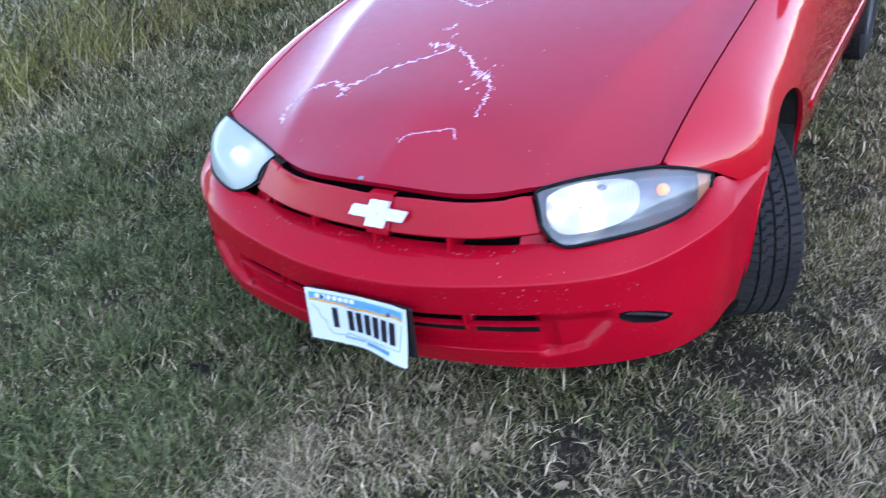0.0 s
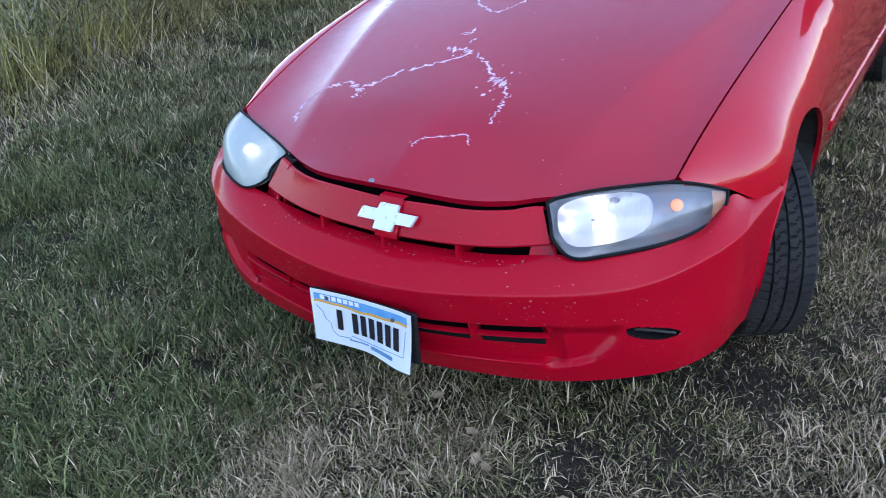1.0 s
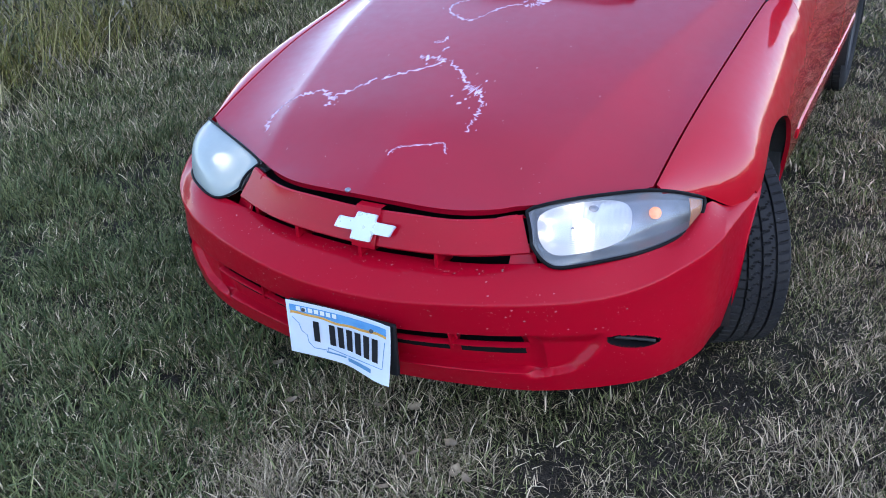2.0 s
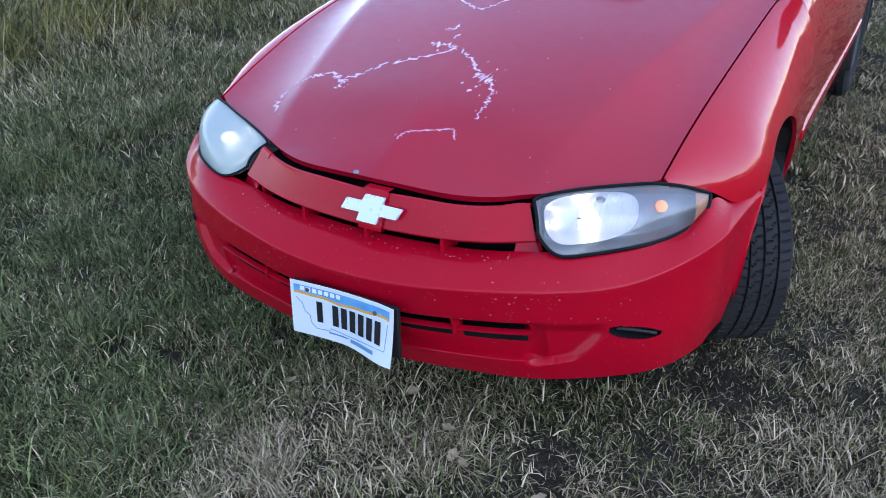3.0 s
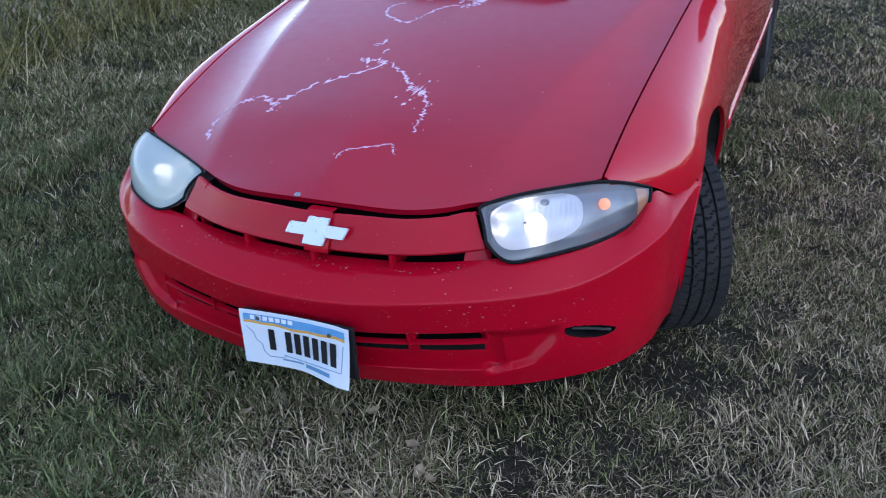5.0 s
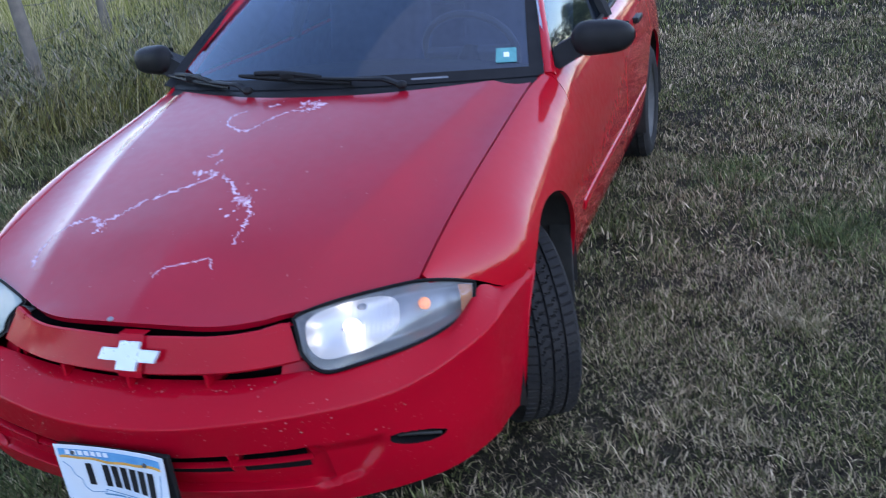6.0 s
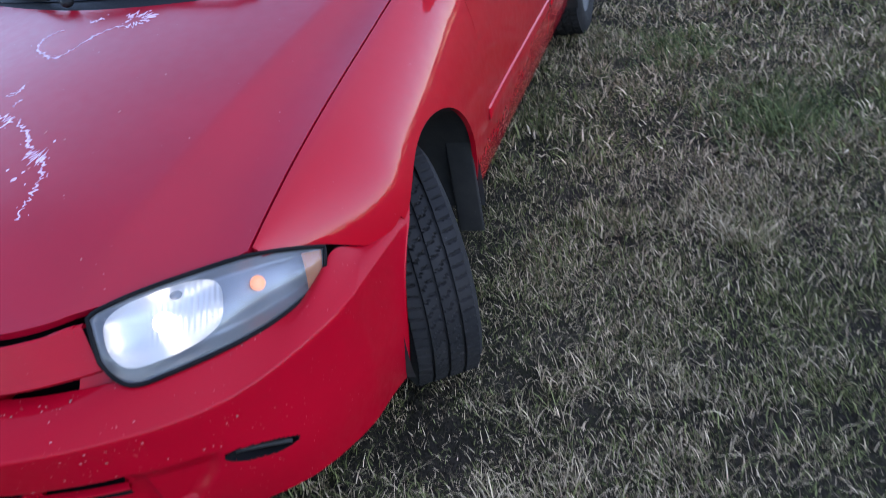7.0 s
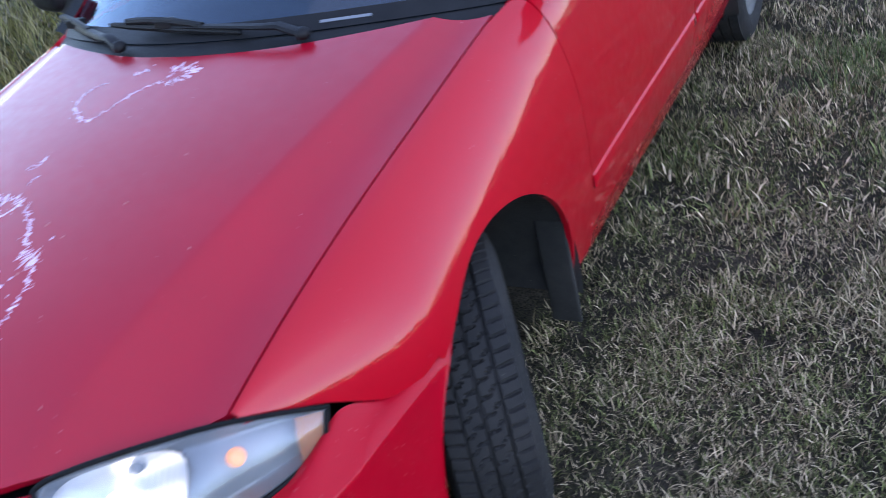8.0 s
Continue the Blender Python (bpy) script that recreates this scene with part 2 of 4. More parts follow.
def tube(points, radius, sides=8, closed=False, flat=1.0):
    """A round bar along points; radius: one number or one for each point."""
    pts = [Vector(map(float, p)) for p in points]
    n, rows, up = len(pts), [], None
    for i, p in enumerate(pts):
        a, c = pts[(i - 1) % n if closed or i else 0], pts[(i + 1) % n if closed or i < n - 1 else i]
        t = (c - a).normalized()
        if up is None:
            up = Vector((0, 0, 1)) if abs(t.z) < 0.9 else Vector((0, 1, 0))
        side = t.cross(up).normalized()
        up = side.cross(t).normalized()
        r = radius[i] if isinstance(radius, (list, tuple)) else radius
        rows.append([p + (side * math.cos(w) + up * math.sin(w) * flat) * r for w in (2 * math.pi * k / sides for k in range(sides))])
    if closed:
        rows.append(rows[0])
    bm = sheet(rows, closed=True)
    if not closed:
        bmesh.ops.contextual_create(bm, geom=[e for e in bm.edges if e.is_boundary])
        bmesh.ops.holes_fill(bm, edges=[e for e in bm.edges if e.is_boundary], sides=sides)
    bmesh.ops.recalc_face_normals(bm, faces=bm.faces)
    return bm


def joined(*bms):
    total = bmesh.new()
    for b in bms:
        me = bpy.data.meshes.new("join")
        b.to_mesh(me)
        total.from_mesh(me)
        b.free()
        bpy.data.meshes.remove(me)
    return total


def dent(bm, depth):
    """Push the vertices in along their normals by depth(place)."""
    bm.normal_update()
    for v, n in [(v, v.normal.copy()) for v in bm.verts]:
        v.co -= n * depth(v.co)
    bm.normal_update()
    return bm


# ---- the car: shape of the body ----
AXLE, REAR_AXLE, ARCH, ARCH_Z = 0.88, 3.524, 0.365, 0.335
zc = spline([0.02, 0.10, 0.18, 0.30, 0.46, 0.62, 0.80, 1.05, 1.35], [0.682, 0.722, 0.753, 0.793, 0.833, 0.867, 0.903, 0.945, 0.99])
zs = spline([0.10, 0.268, 0.486, 0.755, 1.026, 1.29, 1.42], [0.628, 0.694, 0.762, 0.826, 0.878, 0.93, 0.953])
xs = spline([0.10, 0.268, 0.486, 0.755, 1.026, 1.29, 1.42], [0.65, 0.658, 0.666, 0.678, 0.690, 0.705, 0.715])
lip = spline([0, 0.14, 0.28, 0.395, 0.50, 0.58, 0.655, 0.70], [0.030, 0.040, 0.068, 0.132, 0.198, 0.250, 0.305, 0.345])
cowl = spline([0, 0.19, 0.385, 0.575, 0.70, 0.76], [1.128, 1.143, 1.192, 1.264, 1.325, 1.36])


def hood_z(x, y):
    x = abs(x)
    r = x / xs(y)
    rc = (0.352 + 0.19 * y) / xs(y)
    a = 0.36
    if r < rc:
        g = a * (r / rc) ** 2
    else:
        q = min((r - rc) / (1 - rc), 1)
        g = a + (1 - a) * (1 - (1 - q) ** 2.2)
    w = 0.6 * step(0.36, 0.08, y)
    g = (1 - w) * g + w * r ** 0.95
    return zc(y) - (zc(y) - zs(y)) * g


max_x = spline([0.28, 0.423, 0.514, 0.61, 0.75, 0.95, 1.4, 2.0, 3.0, 3.6, 4.1, 4.4], [0.672, 0.764, 0.815, 0.850, 0.857, 0.855, 0.846, 0.846, 0.85, 0.845, 0.80, 0.70])
belt_z = spline([0.26, 0.6, 1.0, 1.4, 2.0, 3.0, 3.8, 4.4], [0.69, 0.792, 0.874, 0.945, 0.955, 0.975, 0.985, 0.97])
belt_x = spline([0.26, 0.6, 1.0, 1.4, 2.0, 3.0, 3.8, 4.4], [0.658, 0.671, 0.689, 0.735, 0.76, 0.755, 0.71, 0.60])


def side_x(y, z):
    """Half the body's width at y and z."""
    top_z, top_x = (zs(y), xs(y)) if y < 1.29 else (belt_z(y), belt_x(y))
    if 1.29 <= y < 1.42:
        w = (y - 1.29) / 0.13
        top_z, top_x = zs(y) * (1 - w) + belt_z(y) * w, xs(y) * (1 - w) + belt_x(y) * w
    wide, zm = max_x(y), 0.585
    if z >= zm:
        t = min(max((top_z - z) / (top_z - zm), 0), 1)
        return top_x + (wide - top_x) * (1 - (1 - t) ** 2.3) ** 0.56
    return wide - 0.45 * (zm - z) ** 2


def arch_cut(y, floor):
    """The lower edge of the body side at y."""
    z = floor
    for centre in (AXLE, REAR_AXLE):
        d = ARCH ** 2 - (y - centre) ** 2
        if d > 0:
            z = max(z, ARCH_Z + math.sqrt(d))
    return z


car = new("car")
car.matrix_world = pose(-0.018, 0, 0, 0, 0, -1.3)
tagged(car, "faded red compact sedan with peeling clearcoat parked on grass", "car")

# hood
US, VS = span(-1, 1, 81), span(0, 1, 60)


CREASE_U = 0.675


def hood_x(u, y):
    """Half the width is parted at the crease, so that one line of the mesh follows it."""
    a, c, e = abs(u), 0.352 + 0.19 * y, xs(y) - 0.004
    x = a / CREASE_U * c if a < CREASE_U else c + (a - CREASE_U) / (1 - CREASE_U) * (e - c)
    return math.copysign(x, u)


def hood_at(u, v, lift=0.0):
    yf, yr = 0.1, 1.2
    for _ in range(4):
        yf, yr = lip(abs(hood_x(u, yf))), cowl(abs(hood_x(u, yr)))
    y = yf + (yr - yf) * v
    x = hood_x(u, y)
    return (x, y, hood_z(x, y) + lift)


bm = sheet([[hood_at(u, v) for u in US] for v in VS], (0, 0, 1), rim=0.018)
hood = part("hood", bm, HOOD_PAINT, car, "faded red hood with peeling clearcoat streaks")

# fenders
EDGE_Y = [0.308, 0.423, 0.514, 0.61]
edge_z = spline(EDGE_Y, [0.690, 0.648, 0.592, 0.612])


def fender_low(y):
    return edge_z(y) if y < 0.61 else arch_cut(y, 0.30)


ys = span(0.312, 0.60, 14) + span(0.615, 1.235, 34) + [1.2435, 1.2455, 1.26, 1.29, 1.33, 1.37, 1.40]
rows = []
for y in ys:
    top, low = (zs(y) if y < 1.29 else zs(1.29) + (y - 1.29) * 0.2), fender_low(y)
    rows.append([(side_x(y, z) + 0.002, y, z) for z in [low + (top - low) * (1 - (1 - q) ** 1.9) for q in span(0, 1, 26)]])
pair("fender", sheet(rows, (1, 0, 0.3), rim=0.014), PAINT, car)

# front bumper
BT = [(0, 0.0, 0.553), (0.157, 0.01, 0.554), (0.306, 0.035, 0.556), (0.46, 0.066, 0.574), (0.61, 0.134, 0.585), (0.728, 0.300, 0.590),
      (0.766, 0.420, 0.634), (0.802, 0.495, 0.600), (0.856, 0.61, 0.610)]
BC = [(0, -0.13, 0.497), (0.157, -0.12, 0.50), (0.306, -0.089, 0.509), (0.459, -0.035, 0.515), (0.612, 0.048, 0.522), (0.716, 0.145, 0.541),
      (0.782, 0.247, 0.56), (0.824, 0.36, 0.576), (0.860, 0.585, 0.588)]
BB = [(0, -0.04, 0.216), (0.165, -0.035, 0.222), (0.325, -0.018, 0.233), (0.485, 0.012, 0.247), (0.633, 0.087, 0.256), (0.73, 0.175, 0.256),
      (0.777, 0.27, 0.25), (0.80, 0.37, 0.237), (0.818, 0.53, 0.215)]
ST = list(range(9))


def both_sides(rows):
    return spline([-s for s in ST[:0:-1]] + ST, [(-x, y, z) for x, y, z in rows[:0:-1]] + list(rows))


top_c, mid_c, low_c = both_sides(BT), both_sides(BC), both_sides(BB)


LOW_ROWS = span(0, 0.335, 19) + [0.343, 0.349, 0.353, 0.357, 0.361, 0.364, 0.367, 0.372, 0.39, 0.41, 0.43, 0.45, 0.462, 0.466, 0.470, 0.474, 0.478] + span(0.49, 0.72, 16) + [0.73, 0.738, 0.746, 0.754, 0.762, 0.77] + span(0.785, 1, 14)


def bumper_profile(s):
    t, c, b = Vector(top_c(s)), Vector(mid_c(s)), Vector(low_c(s))
    outward = Vector((c.x * 0.9, c.y - 0.55, 0)).normalized()
    m1 = c.lerp(b, 0.30) + outward * 0.006
    m2 = c.lerp(b, 0.66) + outward * 0.012
    r = min(0.009, (c - t).length * 0.3)
    a, d = c + (t - c).normalized() * r, c + (m1 - c).normalized() * r
    pts = [t.lerp(a, q) + Vector((0, 0, 0.006 * math.sin(math.pi * q))) for q in span(0, 1, 9)]
    pts += [a.lerp(c, q).lerp(c.lerp(d, q), q) for q in (0.25, 0.5, 0.75)]
    low = spline([0, 0.3, 0.66, 1], [d, m1, m2, b])
    e = abs(s)
    for q in LOW_ROWS:
        recess = (0.020 + 0.010 * step(0.474, 0.49, q)) * step(0.333, 0.345, q) * step(0.766, 0.745, q) * step(3.16, 2.92, e)
        slot = 0.050 * step(0.345, 0.352, q) * step(0.472, 0.464, q) * max(step(0.60, 0.66, e) * step(1.74, 1.70, e), step(1.90, 1.94, e) * step(2.96, 2.92, e))
        pts.append(Vector(low(q)) - outward * (recess + slot))
    pts += [b - outward * 0.02 + Vector((0, 0, -0.006)), b - outward * 0.09 + Vector((0, 0, 0.004))]
    if abs(s) > 7:
        w = abs(s) - 7
        for p in pts:
            if p.z < 0.62:
                y = AXLE - math.sqrt(max(ARCH ** 2 - (p.z - ARCH_Z) ** 2, 0.01))
                p.y += max(0, 1) * w * (y - p.y)
    return pts


ridge = spline([0.290, 0.303, 0.313, 0.335, 0.361, 0.401, 0.43], [0.490, 0.512, 0.551, 0.587, 0.609, 0.633, 0.642])


def bumper_dent(p):
    """The scoop between the lower grille and the fog light, with a curved ridge."""
    x, z = abs(p.x), p.z
    if p.y > 0.22 or x < 0.44 or not 0.285 < z < 0.44:
        return 0.0
    scoop = 0.021 * step(0, 0.026, ridge(z) - x) * step(0.432, 0.390, z) * step(0.285, 0.312, z) * step(0.445, 0.485, x)
    return scoop


def fog_ellipse(x, z):
    return math.hypot((x - 0.686) / 0.049, (z - 0.392 + 0.30 * (x - 0.686)) / 0.016)


bm = dent(sheet([bumper_profile(s) for s in span(-8, 8, 513)], (0, -1, 0.2)), bumper_dent)
gone = []
for f in bm.faces:
    m = f.calc_center_median()
    if (fog_ellipse(abs(m.x), m.z) < 1.06 and m.y < 0.3):
        gone.append(f)
bmesh.ops.delete(bm, geom=gone, context="FACES")
skin = np.array([tuple(v.co) for v in bm.verts if v.co.y < 0.55])


def skin_y(x, z):
    """How far back the bumper's skin lies at x and z."""
    d = np.argsort((skin[:, 0] - x) ** 2 + (skin[:, 2] - z) ** 2)[:4]
    return float(skin[d, 1].mean())


front_bumper = part("front_bumper", bm, CHIPPED, car, "red front bumper with stone chips and bug marks")

# near-black blocks for the shade inside nose, engine bay and underbody; wheel well liners
part("underbody", joined(box(-0.56, 0.56, 0.16, 4.2, 0.23, 0.50, 0.03), box(-0.60, 0.60, 0.24, 1.25, 0.45, 0.655, 0.03), box(-0.40, 0.40, 0.10, 0.3, 0.45, 0.64, 0.02)), DARK, car)
for centre in (AXLE, REAR_AXLE):
    rows = [[(x, centre + (ARCH + 0.012) * math.cos(w), ARCH_Z + (ARCH + 0.012) * math.sin(w)) for x in (0.50, 0.62, 0.74, 0.838)] for w in span(-0.2, math.pi + 0.3, 40)]
    inner = [[(0.52, centre, 0.40), (0.52, centre + (ARCH + 0.012) * math.cos(w), ARCH_Z + (ARCH + 0.012) * math.sin(w))] for w in span(-0.2, math.pi + 0.3, 40)]
    pair("wheel_well_liner", joined(sheet(rows), sheet(inner)), DUSTY, car)

# grille bar with its pad, and the fins in the slot below it
bar_y = spline([0, 0.15, 0.30, 0.42, 0.47], [0.0, 0.012, 0.05, 0.118, 0.15])


def bar_profile(x, lift=0.0):
    a, y = abs(x), bar_y(abs(x))
    up, top = 0.055 * a ** 2, lip(abs(x)) - 0.021
    drop = hood_z(a, lip(a)) - hood_z(0, lip(0)) - up + 0.007 * step(0, 0.2, a)
    prof = [(top + 0.006, 0.655 + drop), (top, 0.666 + drop), (top - 0.008, 0.665 + drop), (y - 0.013, 0.630 + 0.45 * drop), (y - 0.028, 0.593), (y - 0.031, 0.586), (y - 0.026, 0.580), (y + 0.03, 0.580)]
    return [(x * (1 + 0.09 * (0.666 - z) / 0.08), yy - lift * 0.5, z + up + lift * 0.8) for yy, z in prof]


rows = [bar_profile(x) for x in span(-0.386, 0.398, 61)]
grille = part("grille_bar", sheet(rows, (0, -1, 0.3)), CHIPPED, car)
for s in (1, -1):
    rows = []
    for k in span(0, 1, 9):
        row = []
        for d, z, x1 in ((-0.060, 0.545, 0.450), (-0.050, 0.560, 0.448), (-0.040, 0.572, 0.442), (-0.030, 0.588, 0.434), (-0.024, 0.604, 0.424)):
            x = 0.388 + (x1 - 0.388) * k
            row.append((s * x, bar_y(x) + d, z))
        rows.append(row)
    part("fascia_end", sheet(rows, (0, -1, 0.2), rim=0.006), CHIPPED, front_bumper)
part("badge_pad", sheet([[(0.032 + sx * w, y, z) for sx in (-1, 1)] for w, y, z in
     ((0.036, 0.03, 0.671), (0.036, 0.006, 0.672), (0.036, -0.016, 0.634), (0.034, -0.033, 0.592), (0.034, -0.036, 0.578), (0.034, 0.0, 0.572))], (0, -1, 0)), CHIPPED, grille)
for x in (-0.372, -0.190, 0.015, 0.220):
    y = bar_y(abs(x))
    part("grille_fin", box(x - 0.005, x + 0.005, y - 0.030, y + 0.05, 0.535, 0.590, 0.002, None), CHIPPED, grille)
for s in (1, -1):
    rows = []
    for x in span(0.345, 0.385, 6):
        p = [Vector(q) for q in bar_profile(s * x, 0.003)]
        rows.append([p[0] + Vector((0, 0.012, 0)), p[1], p[2], p[2].lerp(p[3], 0.35)])
    part("bar_end_tab", sheet(rows, (0, -1, 0.5), rim=0.003), CHIPPED, grille)

# badge: a plain silver bar with a taller block in the middle
OUT = [(-0.088, -0.012), (-0.076, 0.018), (-0.030, 0.018), (-0.024, 0.036), (0.034, 0.036), (0.029, 0.018), (0.088, 0.018), (0.073, -0.012), (0.026, -0.012), (0.020, -0.034), (-0.038, -0.034), (-0.033, -0.012)]
bm = bmesh.new()
face = bm.faces.new([bm.verts.new((x, 0, z)) for x, z in OUT])
made = bmesh.ops.extrude_face_region(bm, geom=[face])["geom"]
bmesh.ops.translate(bm, vec=(0, -0.010, 0), verts=[v for v in made if isinstance(v, bmesh.types.BMVert)])
bmesh.ops.recalc_face_normals(bm, faces=bm.faces)
bmesh.ops.bevel(bm, geom=bm.edges[:], offset=0.0018, segments=2, affect="EDGES")
bm.transform(pose(0.034, -0.019, 0.626, -24, 0, 0))
part("badge", bm, SATIN, grille, "plain silver badge on the grille bar")

# slots of the lower grille, their slats and fins, and the fog light openings
def bumper_low(s, q, inset):
    """A place on the lower bumper: s along it, q down from its crease, pushed in by inset."""
    c, e = Vector(mid_c(s)), Vector(low_c(s))
    outward = Vector((c.x * 0.9, c.y - 0.55, 0)).normalized()
    at = spline([0, 0.3, 0.66, 1], [c, c.lerp(e, 0.30) + outward * 0.006, c.lerp(e, 0.66) + outward * 0.012, e])
    return Vector(at(q)) - outward * inset


for side in (-1, 1):
    for s0, s1 in ((0.62, 1.72), (1.92, 2.94)):
        # dark sheet before the slot's floor, coloured as deep shade
        part("slot_shade", sheet([[bumper_low(side * s, q, d) for q, d in ((0.346, 0.015), (0.350, 0.060), (0.462, 0.060), (0.466, 0.0185))] for s in span(s0, s1, 14)], None), DARK, front_bumper)
        # dark sheet on a shallow recess: shade of a lower slot, no opening behind
        part("slot_shade", sheet([[bumper_low(side * s, q, d) for q, d in ((0.478, 0.024), (0.50, 0.0265), (0.585, 0.0265), (0.592, 0.030))] for s in span(s0, s1, 14)], (0, -1, 0)), DARK, front_bumper)
    part("vent_slat", sheet([[bumper_low(side * s, q, d) for q, d in ((0.440, 0.020), (0.446, 0.008), (0.456, 0.003), (0.468, 0.004), (0.476, 0.010), (0.482, 0.024))] for s in span(0.4, 3.0, 34)], (0, -1, 0)), CHIPPED, front_bumper)
    rows = [[bumper_low(side * s, q, d) for s in (1.775, 1.785, 1.815, 1.825)] for q, d in ((0.338, 0.002), (0.40, 0.004), (0.46, 0.0), (0.50, 0.002), (0.52, 0.022))]
    for r in rows:
        for k in (0, 3):
            r[k] = r[k] + Vector((0, 0.02, 0))
    part("vent_fin", sheet(rows, (0, -1, 0)), CHIPPED, front_bumper)
    ring = []
    for w in span(0, 2 * math.pi, 33)[:-1]:
        dx, dz = 0.050 * math.cos(w), 0.0165 * math.sin(w)
        ring.append((0.686 + dx, 0.392 + dz - 0.30 * dx))
    lipped = [(side * x, skin_y(side * x, z) - 0.003, z) for x, z in ring]
    deep = [(side * (0.686 + (x - 0.686) * 0.92), skin_y(side * x, z) + 0.045, 0.392 + (z - 0.392) * 0.9) for x, z in ring]
    part("fog_light_opening", sheet([lipped, deep, [(side * 0.69, skin_y(side * 0.69, 0.42) + 0.06, 0.392)] * len(ring)], None, closed=True), DARK, front_bumper, "empty dark fog light opening")
    y = skin_y(side * 0.686, 0.42)
    part("fog_bracket", tube([(side * 0.648, y - 0.022, 0.408), (side * 0.686, y + 0.010, 0.395), (side * 0.728, y + 0.044, 0.380)], 0.0045, 6), DUSTY, front_bumper, "bare metal fog light bracket")

# headlights
LT = [(0.398, 0.128, 0.676), (0.45, 0.160, 0.690), (0.52, 0.206, 0.699), (0.60, 0.262, 0.702), (0.658, 0.300, 0.701), (0.712, 0.357, 0.679), (0.756, 0.412, 0.650)]
LB = [(0.435, 0.076, 0.607), (0.490, 0.060, 0.575), (0.552, 0.084, 0.578), (0.625, 0.145, 0.583), (0.685, 0.230, 0.580), (0.733, 0.315, 0.588), (0.755, 0.385, 0.605)]
lamp_top, lamp_low = spline(span(0, 1, 7), LT), spline(span(0, 1, 7), LB)


def lamp_at(u, v, inset=0.0, shrink=0.0):
    """A place on the lens: u from the inner to the outer end, v from the lower to the upper edge."""
    u = shrink + (1 - 1.6 * shrink) * u
    a = 0.06 * max(0, 1 - u / 0.06) ** 2
    v = shrink * 1.2 + a + (1 - 2 * a - 2.4 * shrink) * v
    p = Vector(lamp_low(u)).lerp(Vector(lamp_top(u)), v)
    n = Vector((0.55, -0.72, 0.42)).normalized()
    return p + n * (0.032 * math.sin(math.pi * min(max(v, 0), 1)) * (0.35 + 0.65 * math.sin(math.pi * min(max(u, 0), 1))) - inset)


def headlight(side):
    whole = new("headlight")
    whole.parent = car
    flip = Matrix.Diagonal((side, 1, 1, 1))

    def piece(name, bm, mat, label="", parent=whole):
        if side < 0:
            for v in bm.verts:
                v.co.x = 0.382 + (v.co.x - 0.398) * 1.09
        bm.transform(flip)
        if side < 0:
            bmesh.ops.reverse_faces(bm, faces=bm.faces)
        return part(name, bm, mat, parent, label)

    us, vs = span(0, 1, 33), span(0, 1, 17)
    lens = piece("lens", sheet([[lamp_at(u, v) for v in vs] for u in us], (0.5, -0.7, 0.4)), LENS if side > 0 else HAZE, "clear plastic lens" if side > 0 else "cloudy yellowed plastic lens")
    lens.visible_shadow = False

    def frame_ring(u0, u1, v0, v1, inset):
        loop = [(u, v0) for u in span(u0, u1, 33)] + [(u1, v) for v in span(v0, v1, 9)[1:]] + [(u, v1) for u in span(u1, u0, 33)[1:]] + [(u0, v) for v in span(v1, v0, 9)[1:-1]]
        return [lamp_at(u, v, inset) for u, v in loop]

    piece("gasket", tube(frame_ring(0.002, 0.998, 0.008, 0.992, -0.004), 0.0044 if side > 0 else 0.0036, 8, closed=True), GASKET)
    # housing: a tray behind the lens, open where the reflector bowl sits
    centre = (0.30, 0.55)

    def off(u, v):
        return (abs((u - centre[0]) / 0.240) ** 3.2 + abs((v - centre[1]) / 0.385) ** 3.2) ** (1 / 3.2)

    def dish(u, v):
        d = (0.030 + 0.012 * step(0.55, 0.75, u)) * step(1.0, 0.80, v) * step(0, 0.22, v) * step(0, 0.09, u) * step(1, 0.82, u)
        return max(d, 0.075 * step(0.96, 0.90, off(u, v)), 0.004)

    tray = [[lamp_at(u, v, dish(u, v), 0.01) for v in span(0, 1, 41)] for u in span(0, 1, 81)]
    bm = sheet(tray, (0.5, -0.7, 0.4))
    piece("housing", bm, BEZEL, "grey reflective housing")
    rows = []
    for r in span(0.04, 1, 40):
        row = []
        for w in span(0, 2 * math.pi, 121)[:-1]:
            c, s = math.cos(w), math.sin(w)
            k = 1 / (abs(c) ** 3.2 + abs(s) ** 3.2) ** (1 / 3.2)
            ripple = 0.0010 * math.sin(75 * r * c * k) * step(-0.2, 0.3, c * r) + 0.0006 * math.sin(90 * r * s * k) * step(0.1, -0.4, s * r)
            row.append(lamp_at(centre[0] + 0.235 * r * c * k, centre[1] + 0.375 * r * s * k, 0.012 + 0.045 * (1 - r * r) + ripple, 0.01))
        rows.append(row)
    piece("reflector", sheet(rows, (0.5, -0.7, 0.4), closed=True), CHROME, "ribbed chrome reflector bowl")
    piece("bulb", uv_ball(lamp_at(centre[0] + 0.04, 0.56, 0.036), 0.021, 0.8), BULB, "lit headlight bulb")
    piece("bulb_cap", uv_ball(lamp_at(centre[0] + 0.08, 0.80, 0.030), 0.012, 0.6), BEZEL)
    piece("turn_bulb", uv_ball(lamp_at(0.68, 0.60, 0.030), 0.0150), AMBER, "glowing amber turn signal bulb")
    piece("side_reflector", sheet([[lamp_at(u, v, 0.0015) for v in span(0.05, 0.88, 8)] for u in span(0.875, 0.98, 5)], (0.5, -0.7, 0.4)), AMBER_LENS, "amber side reflector")
    return whole


